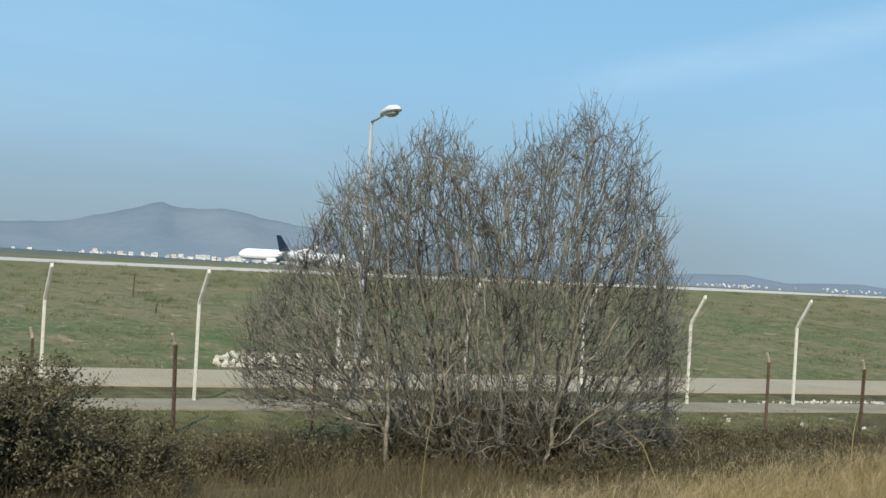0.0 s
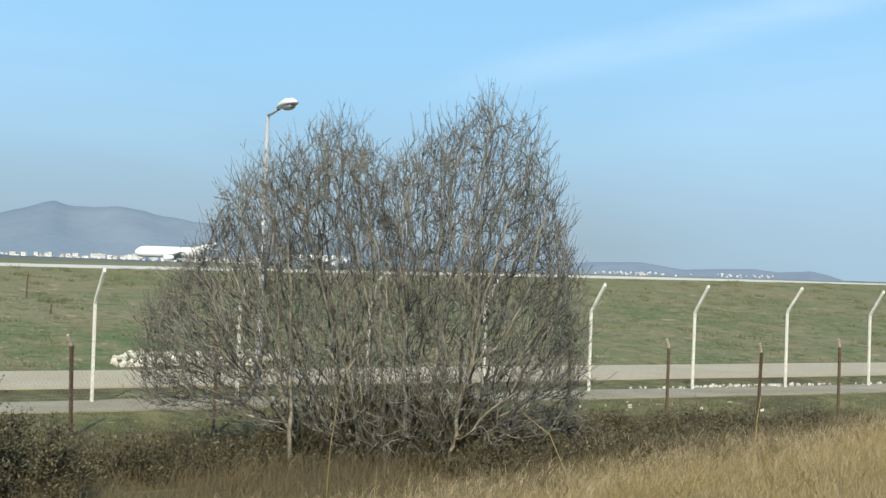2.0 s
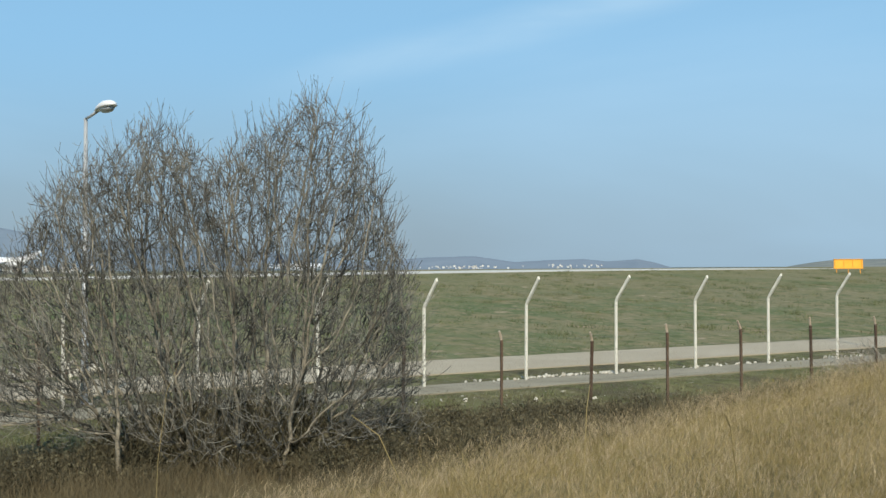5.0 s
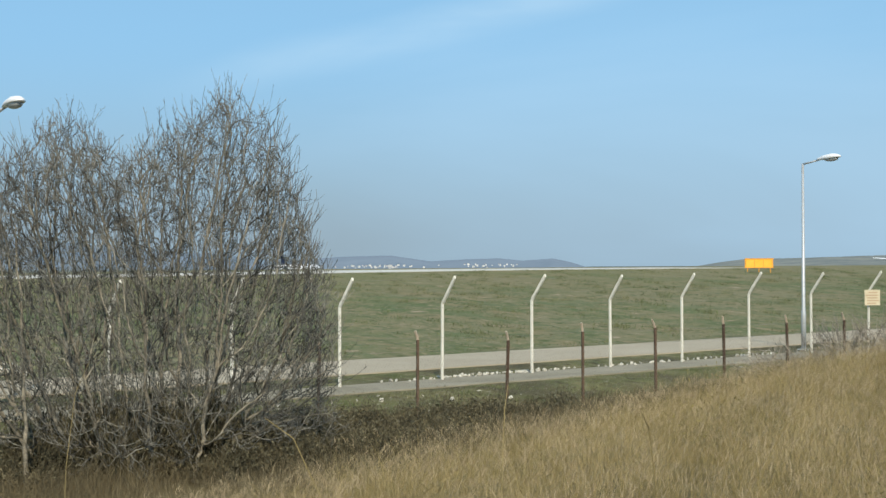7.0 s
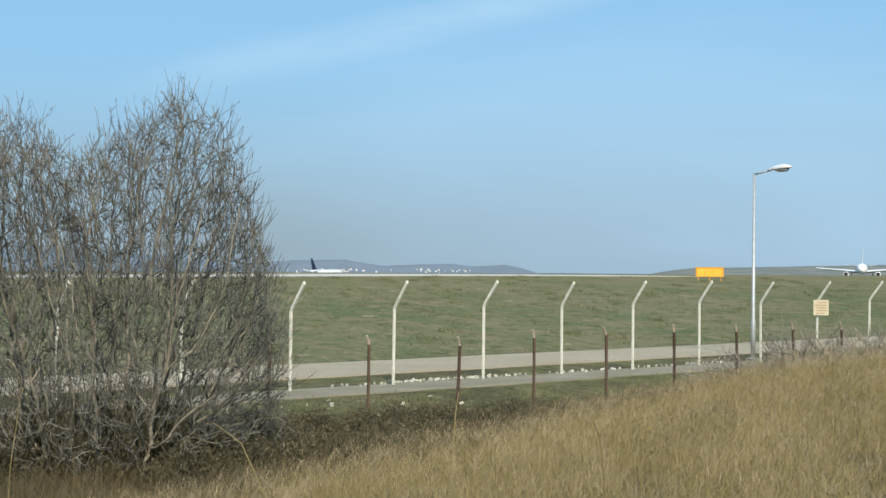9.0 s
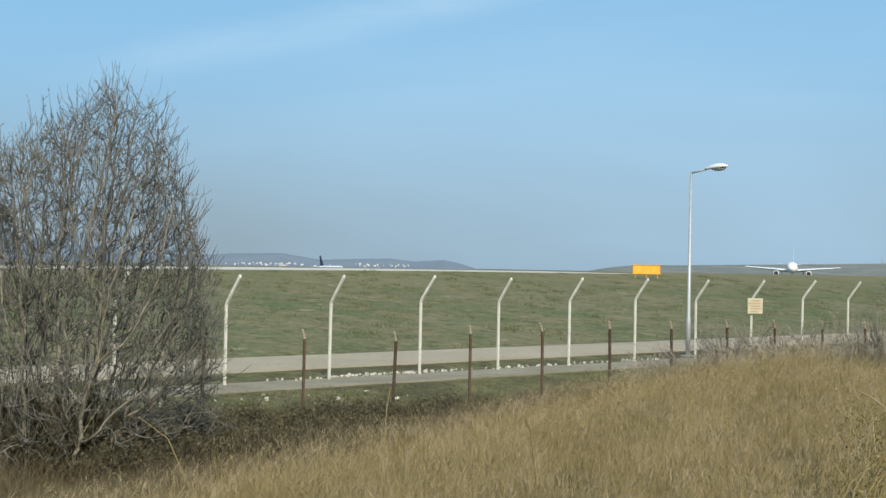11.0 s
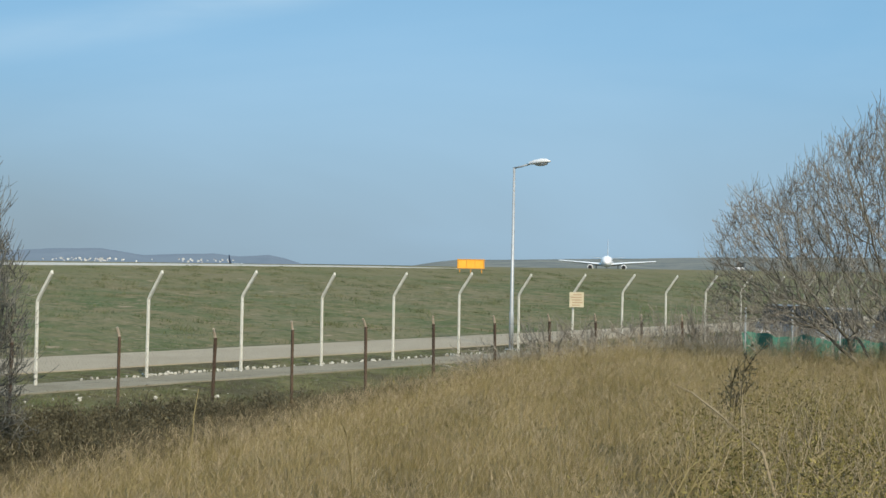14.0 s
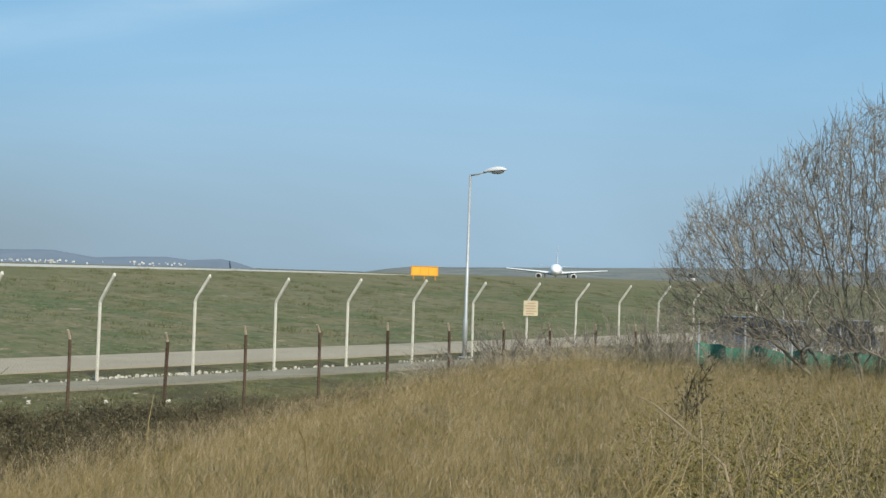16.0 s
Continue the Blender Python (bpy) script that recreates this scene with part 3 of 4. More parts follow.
def white_fence():
    fence = new("perimeter_fence")
    fence.location = (POST_X[0], POST_Y, 0)
    tagged(fence, "perimeter fence of white concrete posts with bent tops", "fence")
    rng = random.Random(3)
    variants = []
    for _ in range(3):
        bm = bmesh.new()
        w, d = 0.028, 0.031
        outline = [(0.0, -0.35), (0.0, 1.82), (-0.04 + rng.uniform(-.02, .02), 1.90), (-0.46, 2.46)]
        rings = []
        for i, (y, z) in enumerate(outline):
            nrm = (d, 0.0) if i < 2 else ((d * 0.9, 0.02) if i == 2 else (d * 0.55, 0.035))
            c = 0.008
            rings.append([bm.verts.new(q) for q in ((-w + c, y - nrm[0], z - nrm[1]), (w - c, y - nrm[0], z - nrm[1]), (w, y - nrm[0] + c, z - nrm[1]), (w, y + nrm[0] - c, z + nrm[1]),
                                                    (w - c, y + nrm[0], z + nrm[1]), (-w + c, y + nrm[0], z + nrm[1]), (-w, y + nrm[0] - c, z + nrm[1]), (-w, y - nrm[0] + c, z - nrm[1]))])
        for p, q in zip(rings, rings[1:]):
            for k in range(8):
                bm.faces.new((p[k], p[(k + 1) % 8], q[(k + 1) % 8], q[k]))
        bm.faces.new(rings[-1])
        me = bpy.data.meshes.new("post")
        bm.to_mesh(me)
        bm.free()
        me.materials.append(M_POST)
        variants.append(me)
    for i, x in enumerate(POST_X):
        p = new("post", variants[i % 3])
        p.parent = fence
        p.matrix_basis = pose(x - POST_X[0], 0, gz(x, POST_Y) + 0.02 * math.sin(i * 2.1), rng.uniform(-0.5, 0.5), rng.uniform(-0.6, 0.6), rng.uniform(-4, 4))
    # thin line wires from post to post
    x0, x1 = POST_X[0], POST_X[-1]
    for y, z in ((-0.07, 0.12), (-0.07, 0.95), (-0.07, 1.75), (-0.2, 2.05), (-0.42, 2.40)):
        xs = np.linspace(0, x1 - x0, 60)
        path = np.stack([xs, xs * 0 + y, z + 0.01 * np.sin(xs * 1.7)], 1)[None]
        vv, ff = strands(path, np.full((1, 60), 0.0022))
        mesh_ob("wire", vv.tolist(), ff.tolist(), M_WIRE, fence)
    return fence


def old_y(x):
    return 20.2 + 0.12 * (16.3 - x)


OLD_X = [-2.9, -0.8, 1.3, 3.38, 5.56, 7.8, 10.0, 12.1, 14.2, 16.27, 18.29, 20.17, 22.1, 24.06, 26.0, 27.85, 29.6, 31.4, 33.2]


def old_fence():
    fence = new("old_fence")
    fence.location = (0, 20, 0)
    tagged(fence, "old low fence of rusty steel posts and chain-link wire", "fence")
    rng = random.Random(8)
    for i, x in enumerate(OLD_X):
        y = old_y(x)
        top = {5.56: 1.45, 14.2: 1.44, 16.27: 1.48, 18.29: 1.41, 20.17: 1.52, 22.1: 1.54, 24.06: 1.56}.get(x, 1.50 + rng.uniform(-0.05, 0.05))
        g = gz(x, y)
        bm = bmesh.new()
        a, t = 0.043, 0.008
        for sx, sy, cx, cy in ((a, t, 0, -a / 2), (t, a, -a / 2 + t / 2, t / 2)):
            box(bm, (sx, sy, top - g + 0.3 - 0.12), (cx, cy, (top - 0.12 + g - 0.3) / 2))
        post = part("post", bm, M_RUST, fence)
        post.matrix_basis = Matrix.Translation((x, y - 20, 0)) @ pose(0, 0, 0, rng.uniform(-1.6, 1.6), rng.uniform(-1.6, 1.6), rng.uniform(-25, 25))
        bm = bmesh.new()
        lean = rng.uniform(-0.10, -0.04)
        tube(bm, [(0, 0, top - 0.13), (lean * 0.3, 0, top - 0.05), (lean, -0.03, top + 0.05)], [0.024, 0.027, 0.022], 6)
        part("post_tip", bm, M_CAP, post, "bent tip with flaking pale paint")
    # chain-link: two families of slanting wires
    paths = []
    pitch, h = 0.062, 1.12
    x0, x1 = OLD_X[0], OLD_X[-1]
    n = int((x1 - x0) / pitch)
    for i in range(n):
        for sgn in (1, -1):
            xa = x0 + i * pitch
            xb = xa + sgn * h * 0.62
            xb = min(max(xb, x0), x1)
            za, zb = 0.02, h
            paths.append([(xa, old_y(xa) - 20 - 0.04, gz(xa, old_y(xa)) + za), (xb, old_y(xb) - 20 - 0.04, max(gz(xb, old_y(xb)), -0.15) * 0.5 + zb)])
    vv, ff = strands(np.array(paths), np.full((len(paths), 2), 0.0012))
    net = mesh_ob("wire_mesh", vv.tolist(), ff.tolist(), M_WIRE, fence, "grey chain-link wire mesh")
    for z in (0.55, 1.13, 1.38):
        xs = np.linspace(x0, x1, 90)
        path = np.stack([xs, old_y(xs) - 20 - 0.045, z + 0.02 * np.sin(xs * 1.3)], 1)[None]
        vv, ff = strands(path, np.full((1, 90), 0.0025))
        mesh_ob("wire", vv.tolist(), ff.tolist(), M_WIRE, fence)
    return fence


def warning_plate():
    x = 39.03
    plate = new("warning_plate")
    plate.location = (x, POST_Y - 0.10, 0)
    plate.rotation_euler = (0, 0, radians(-38))
    tagged(plate, "square yellowed warning plate with faded red lines on a fence post", "sign")
    bm = bmesh.new()
    box(bm, (0.50, 0.012, 0.50), (0.03, -0.03, 1.64), 0.004)
    panel = part("panel", bm, M_PLATE, plate)
    rng = random.Random(1)
    for i in range(5):
        bm = bmesh.new()
        wd = rng.uniform(0.26, 0.42)
        box(bm, (wd, 0.004, 0.035), (0.03 + rng.uniform(-0.03, 0.03), -0.039, 1.80 - i * 0.085))
        part("text_line", bm, M_REDBAR, panel)
    return plate


def street_lamp(x, y, lean, top):
    lamp = new("street_lamp")
    lamp.location = (x, y, gz(x, y))
    tagged(lamp, "tall galvanised street lamp with a single short arm", "street lamp", "street lamps along the road")
    bm = bmesh.new()
    tube(bm, [(0, 0, -0.2), (0, 0, 1.2), (0, 0, 1.25), (0, 0, 5.70 + top)], [0.075, 0.075, 0.060, 0.040], 12)
    part("pole", bm, M_GALV, lamp, smooth=True)
    bm = bmesh.new()
    box(bm, (0.30, 0.30, 0.03), (0, 0, 0.0), 0.008)
    part("base_plate", bm, M_GALV, lamp)
    bm = bmesh.new()
    tube(bm, [(0, 0.03, 5.68 + top), (0, -0.25, 5.72 + top), (0, -0.62, 5.79 + top)], 0.03, 8)
    part("arm", bm, M_GALV, lamp, smooth=True)
    # head: a long flattened shell with a glass bowl below
    bm = bmesh.new()
    prof = [(-0.52, 0.03, 0.03), (-0.60, 0.07, 0.07), (-0.80, 0.13, 0.12), (-1.05, 0.16, 0.14), (-1.25, 0.14, 0.11), (-1.38, 0.07, 0.05), (-1.41, 0.015, 0.015)]
    rings = []
    for yy, w, h in prof:
        zc = 5.79 + top + (-yy - 0.6) * 0.07
        rings.append([bm.verts.new((w * math.cos(a), yy, zc + (h if math.sin(a) > 0 else h * 0.25) * math.sin(a))) for a in [k * 2 * math.pi / 12 for k in range(12)]])
    for p, q in zip(rings, rings[1:]):
        for k in range(12):
            bm.faces.new((p[k], p[(k + 1) % 12], q[(k + 1) % 12], q[k]))
    bm.faces.new(rings[0][::-1])
    bm.faces.new(rings[-1])
    head = part("head", bm, M_LAMP, lamp, "pale grey lamp housing", smooth=True)
    bm = bmesh.new()
    bmesh.ops.create_uvsphere(bm, u_segments=12, v_segments=8, radius=1.0, matrix=Matrix.Translation((0, -1.05, 5.80 + top)) @ Matrix.Diagonal((0.125, 0.27, 0.09, 1)))
    part("bowl", bm, M_GLASS, head, "grey glass bowl", smooth=True)
    lamp.rotation_euler = (0, radians(lean), 0)
    return lamp


def stone_mesh(rng, size):
    bm = bmesh.new()
    bmesh.ops.create_icosphere(bm, subdivisions=1, radius=1.0)
    for v in bm.verts:
        v.co *= rng.uniform(0.72, 1.12)
        v.co = Vector((v.co.x * size[0], v.co.y * size[1], v.co.z * size[2]))
    me = bpy.data.meshes.new("stone")
    bm.to_mesh(me)
    bm.free()
    me.materials.append(M_STONE)
    return me


def stone_heap():
    heap = new("stone_heap")
    heap.location = (9.9, 33.5, gz(9.9, 33.5) - 0.05)
    tagged(heap, "low heap of pale limestone rubble beside the road", "stone heap")
    rng = random.Random(12)
    kinds = [stone_mesh(rng, (rng.uniform(0.07, 0.13), rng.uniform(0.06, 0.11), rng.uniform(0.05, 0.09))) for _ in range(8)]
    for i in range(190):
        u = rng.uniform(0, 4.9)
        layer = rng.random()
        top = 0.50 * min(1, 0.45 + u * 1.6, (5.3 - u) * 0.9)
        z = layer * top
        s = new("stone", rng.choice(kinds))
        s.parent = heap
        s.matrix_basis = pose(u, 0.55 * layer + rng.uniform(-0.12, 0.12), z * 0.8 - 0.02, rng.uniform(0, 360), rng.uniform(0, 360), rng.uniform(0, 360))
    for i in range(26):
        s = new("stone", rng.choice(kinds))
        s.parent = heap
        u = rng.uniform(-1.6, 6.0)
        s.matrix_basis = pose(u, rng.uniform(-0.45, 0.0), 0.0, rng.uniform(0, 360), rng.uniform(0, 360), rng.uniform(0, 360)) @ Matrix.Scale(0.6, 4)
    # packed core behind the faced stones
    bm = bmesh.new()
    box(bm, (4.5, 0.5, 0.22), (2.5, 0.5, 0.05), 0.1)
    part("core", bm, M_RUST, heap, "dark earth between the stones")


def kerb_stones():
    """Loose pale stones along the far edge of the strip."""
    rng = random.Random(5)
    heap = new("loose_stones")
    heap.location = (20, 25.9, 0)
    tagged(heap, "line of small pale stones along the concrete strip", "stones")
    kinds = [stone_mesh(rng, (rng.uniform(0.05, 0.09), rng.uniform(0.04, 0.08), rng.uniform(0.03, 0.055))) for _ in range(6)]
    for i in range(150):
        x = rng.choice((rng.uniform(20, 50), rng.gauss(22.3, 1.2), rng.gauss(24.8, 0.8), rng.gauss(31, 2.5)))
        s = new("stone", rng.choice(kinds))
        s.parent = heap
        s.matrix_basis = pose(x - 20, rng.gauss(-0.02, 0.13), 0.035, rng.uniform(0, 360), rng.uniform(0, 360), rng.uniform(0, 360)) @ Matrix.Scale(rng.uniform(0.4, 0.95), 4)


def verge_stones():
    """Scattered pale stones in the turf between the old fence and the strip."""
    rng = random.Random(15)
    heap = new("verge_stones")
    heap.location = (18, 21.5, 0)
    tagged(heap, "scattered pale stones lying in the short turf", "stones")
    kinds = [stone_mesh(rng, (rng.uniform(0.06, 0.11), rng.uniform(0.05, 0.09), rng.uniform(0.03, 0.06))) for _ in range(6)]
    for i in range(60):
        x = rng.choice((rng.uniform(12, 34), rng.gauss(16.2, 0.9), rng.gauss(19.0, 1.4)))
        y = 20.3 + 3.2 * rng.random() - 0.07 * (x - 16)
        s = new("stone", rng.choice(kinds))
        s.parent = heap
        s.matrix_basis = pose(x - 18, y - 21.5, gz(x, y) + 0.01, rng.uniform(0, 360), rng.uniform(0, 360), rng.uniform(0, 360)) @ Matrix.Scale(0.15 + 0.7 * rng.random() ** 2.5, 4)


def airfield_sign():
    c = bearing(52.74, 0, 121)
    g = gz(c.x, c.y)
    sign = new("airfield_sign")
    sign.location = (c.x, c.y, g)
    sign.rotation_euler = (0, 0, radians(-52.7 + 6))
    tagged(sign, "bright orange airfield sign on short legs in the grass", "sign")
    bm = bmesh.new()
    box(bm, (2.34, 0.16, 0.80), (0, 0, 0.77), 0.03)
    body = part("panel", bm, M_ORANGE, sign)
    for x in (-1.08, -0.36, 0.36, 1.08):
        bm = bmesh.new()
        box(bm, (0.05, 0.05, 0.76), (x, -0.10, 0.77), 0.008)
        part("rib", bm, M_ORANGE2, body)
    for z in (1.15, 0.39):
        bm = bmesh.new()
        box(bm, (2.40, 0.06, 0.055), (0, -0.10, z), 0.008)
        part("rail", bm, M_ORANGE2, body)
    for x in (-0.95, 0.0, 0.95):
        bm = bmesh.new()
        box(bm, (0.07, 0.07, 0.60), (x, 0, 0.12), 0.01)
        part("leg", bm, M_ORANGE2, sign)


white_fence()
old_fence()
warning_plate()
street_lamp(10.87, 26.9, 0.4, 0.08)
street_lamp(37.40, 26.75, 0.2, 0.22)
stone_heap()
kerb_stones()
verge_stones()
airfield_sign()


# ---------------------------------------------------------------- aircraft
def airliner(name, label, fin_material, scale=1.0, upsweep=0.0, fin=True, belly=None):
    """A twin-jet airliner, nose towards +x, wheels on z = 0."""
    plane = new(name)
    tagged(plane, label, "airplane")
    L, R, zc = 37.0, 2.0, 3.75

    def loft(prof, sides=20):
        bm = bmesh.new()
        rings = []
        for x, r, z, rz in prof:
            rings.append([bm.verts.new((x, r * math.cos(a), z + rz * math.sin(a))) for a in [k * 2 * math.pi / sides for k in range(sides)]])
        for p, q in zip(rings, rings[1:]):
            for k in range(sides):
                bm.faces.new((p[k], p[(k + 1) % sides], q[(k + 1) % sides], q[k]))
        bm.faces.new(rings[0])
        bm.faces.new(rings[-1][::-1])
        bmesh.ops.recalc_face_normals(bm, faces=bm.faces)
        return bm

    body = part("fuselage", loft([(18.5, 0.05, 3.35, 0.05), (18.1, 0.75, 3.4, 0.7), (17.2, 1.35, 3.5, 1.3), (15.8, 1.8, 3.68, 1.8), (13.8, R, zc, R), (-7, R, zc, R), (-10.5, 1.75, zc + 0.25 + upsweep * 0.2, 1.75),
                                  (-14, 1.2, zc + 0.65 + upsweep * 0.6, 1.2), (-17, 0.55, zc + 0.95 + upsweep, 0.55), (-18.5, 0.15, zc + 1.05 + upsweep * 1.2, 0.15)]), M_WHITE, plane, smooth=True)
    bm = bmesh.new()
    for s in (-1, 1):
        for k in range(3):
            box(bm, (0.5, 0.06, 0.42), (16.55 - 0.42 * k, s * (1.28 + 0.2 * k), 4.25), 0.05, pose(0, 0, 0, s * 18, 0, -s * 24))
    box(bm, (0.06, 1.7, 0.5), (16.85, 0, 4.35), 0.03, pose(0, 0, 0, 0, -35, 0))
    part("cockpit_window", bm, M_DARK, body, "dark cockpit windows")
    bm = bmesh.new()
    for s in (-1, 1):
        for k in range(30):
            box(bm, (0.24, 0.05, 0.34), (12.6 - 0.78 * k, s * 1.985, 4.1))
    tagged(part("cabin_window", bm, M_DARK, body, "row of dark cabin windows"), kind="stuff")

    def surface(pts, mat_, nm):
        """A tapered slab with a rounded section: root and tip given as leading and trailing points with thickness."""
        bm = bmesh.new()
        secs = []
        for (le, te, th, up) in pts:
            le, te, up = Vector(le), Vector(te), Vector(up)
            mid = le.lerp(te, 0.35)
            secs.append([bm.verts.new(q) for q in (le, mid + up * th, te, mid - up * th)])
        for p, q in zip(secs, secs[1:]):
            for k in range(4):
                bm.faces.new((p[k], p[(k + 1) % 4], q[(k + 1) % 4], q[k]))
        bm.faces.new(secs[0])
        bm.faces.new(secs[-1][::-1])
        bmesh.ops.recalc_face_normals(bm, faces=bm.faces)
        return part(nm, bm, mat_, plane)

    for s in (-1, 1):
        surface([((4.2, s * 1.5, 2.7), (-3.0, s * 1.5, 2.6), 0.62, (0, 0, 1)), ((1.0, s * 6.5, 3.2), (-3.0, s * 6.5, 3.1), 0.44, (0, 0, 1)), ((-4.6, s * 17.0, 4.0), (-6.1, s * 17.0, 4.0), 0.22, (0, 0, 1))], M_WHITE, "wing")
        surface([((-13.2, s * 0.9, 4.9), (-16.6, s * 0.9, 4.9), 0.15, (0, 0, 1)), ((-16.4, s * 6.2, 5.5), (-17.8, s * 6.2, 5.5), 0.06, (0, 0, 1))], M_WHITE, "tailplane")
        eng = part("engine", loft([(4.6, 0.76, 1.75, 0.76), (4.75, 0.9, 1.75, 0.9), (3.6, 1.0, 1.75, 1.0), (1.6, 0.9, 1.8, 0.9), (0.2, 0.6, 1.85, 0.6)], 16), M_WHITE, plane, smooth=True)
        eng.location = (0, s * 5.75, 0)
        bm = bmesh.new()
        bmesh.ops.create_cone(bm, cap_ends=True, segments=16, radius1=0.74, radius2=0.74, depth=0.05, matrix=pose(4.72, 0, 1.75, 0, 90, 0))
        part("intake", bm, M_DARK, eng, "dark engine intake")
        bm = bmesh.new()
        box(bm, (2.6, 0.24, 0.8), (1.6, s * 5.75, 2.85), 0.08)
        part("pylon", bm, M_GREYP, plane)
        bm = bmesh.new()
        tube(bm, [(-1.6, s * 3.8, 2.7), (-1.6, s * 3.8, 0.6)], 0.16, 8)
        for dy in (-0.42, 0.42):
            tube(bm, [(-1.6, s * 3.8 + dy - 0.18, 0.58), (-1.6, s * 3.8 + dy + 0.18, 0.58)], 0.58, 14)
        part("main_gear", bm, M_DARK, plane, "dark main wheels and leg")
    if fin:
        surface([((-10.4, 0, 5.4), (-16.9, 0, 5.5), 0.25, (0, 1, 0)), ((-12.2, 0, 6.5), (-17.1, 0, 6.5), 0.2, (0, 1, 0)), ((-16.4, 0, 12.0), (-18.6, 0, 12.0), 0.1, (0, 1, 0))], fin_material, "fin")
    bm = bmesh.new()
    tube(bm, [(12.9, 0, 2.0), (12.9, 0, 0.4)], 0.12, 8)
    for dy in (-0.25, 0.25):
        tube(bm, [(12.9, dy - 0.12, 0.4), (12.9, dy + 0.12, 0.4)], 0.4, 12)
    part("nose_gear", bm, M_DARK, plane, "dark nose wheels and leg")
    return plane


arriving_plane = airliner("airliner", "white twin-jet airliner taxiing head on across the airfield", M_WHITE)
rolling_plane = airliner("airliner", "white airliner with a dark navy tail rolling down the runway", M_NAVY)
parked_plane = airliner("parked_aircraft", "white aircraft with an upswept tail parked beyond the taxiway", M_WHITE, upsweep=2.6, fin=False)
pp = bearing(18.95, 0, 640)
parked_plane.matrix_basis = pose(pp.x, pp.y, gz(pp.x, pp.y), 0, 0, 180 - 19 - 6) @ Matrix.Diagonal((1.0, 1.25, 1.25, 1))


# ---------------------------------------------------------------- town on the plain
def far_town():
    rng = random.Random(21)
    variants = []
    for w, d, h, pitched in ((11, 9, 6.5, True), (9, 9, 7.5, False), (14, 10, 9.0, False), (8, 7, 4.5, True)):
        house = new("house")
        bm = bmesh.new()
        box(bm, (w, d, h + 3), (0, 0, h / 2 - 1.5))
        walls = part("wall", bm, M_HOUSE, house)
        bm = bmesh.new()
        if pitched:
            v = [bm.verts.new(q) for q in ((-w * .54, -d * .56, h), (w * .54, -d * .56, h), (w * .54, d * .56, h), (-w * .54, d * .56, h), (-w * .4, 0, h + 2.2), (w * .4, 0, h + 2.2))]
            for f in ((0, 1, 5, 4), (1, 2, 5), (2, 3, 4, 5), (3, 0, 4), (3, 2, 1, 0)):
                bm.faces.new([v[k] for k in f])
        else:
            box(bm, (w + 0.6, d + 0.6, 0.6), (0, 0, h + 0.3))
        part("roof", bm, M_ROOF if pitched else M_HOUSE, house)
        for k in range(2):
            bm = bmesh.new()
            box(bm, (1.5, 0.3, 1.6), (-w * 0.22 + w * 0.44 * k, -d / 2 - 0.05, h * 0.55))
            part("window", bm, M_DARK, house)
        tagged(house, "small white house in the far town", "house", "houses of the far town")
        variants.append(house)
    spots = []
    for _ in range(150):
        spots.append((10.9 + 11.6 * rng.random() ** 0.8, rng.uniform(2150, 2900), rng.uniform(-1.0, 5.0)))
    for _ in range(26):
        spots.append((rng.uniform(2, 13.0), rng.uniform(2400, 3000), rng.uniform(-2.5, 1.5)))
    for _ in range(40):
        spots.append((rng.gauss(37.4, 0.9), rng.uniform(2900, 3050), rng.uniform(0, 6)))
    for _ in range(22):
        spots.append((rng.gauss(41.8, 1.2), rng.uniform(2900, 3050), rng.uniform(1, 8)))
    for i, (az, d, up) in enumerate(spots):
        p = bearing(az, 0, d)
        src = variants[i % 4]
        m = pose(p.x, p.y, max(gz(p.x, p.y), -4) + up, 0, 0, -az + rng.uniform(-40, 40))
        m = m @ Matrix.Scale(0.36 if az > 30 else rng.uniform(0.42, 0.85), 4)
        if i < 4:
            src.matrix_basis = m
        else:
            copy_thing(src, m)


far_town()


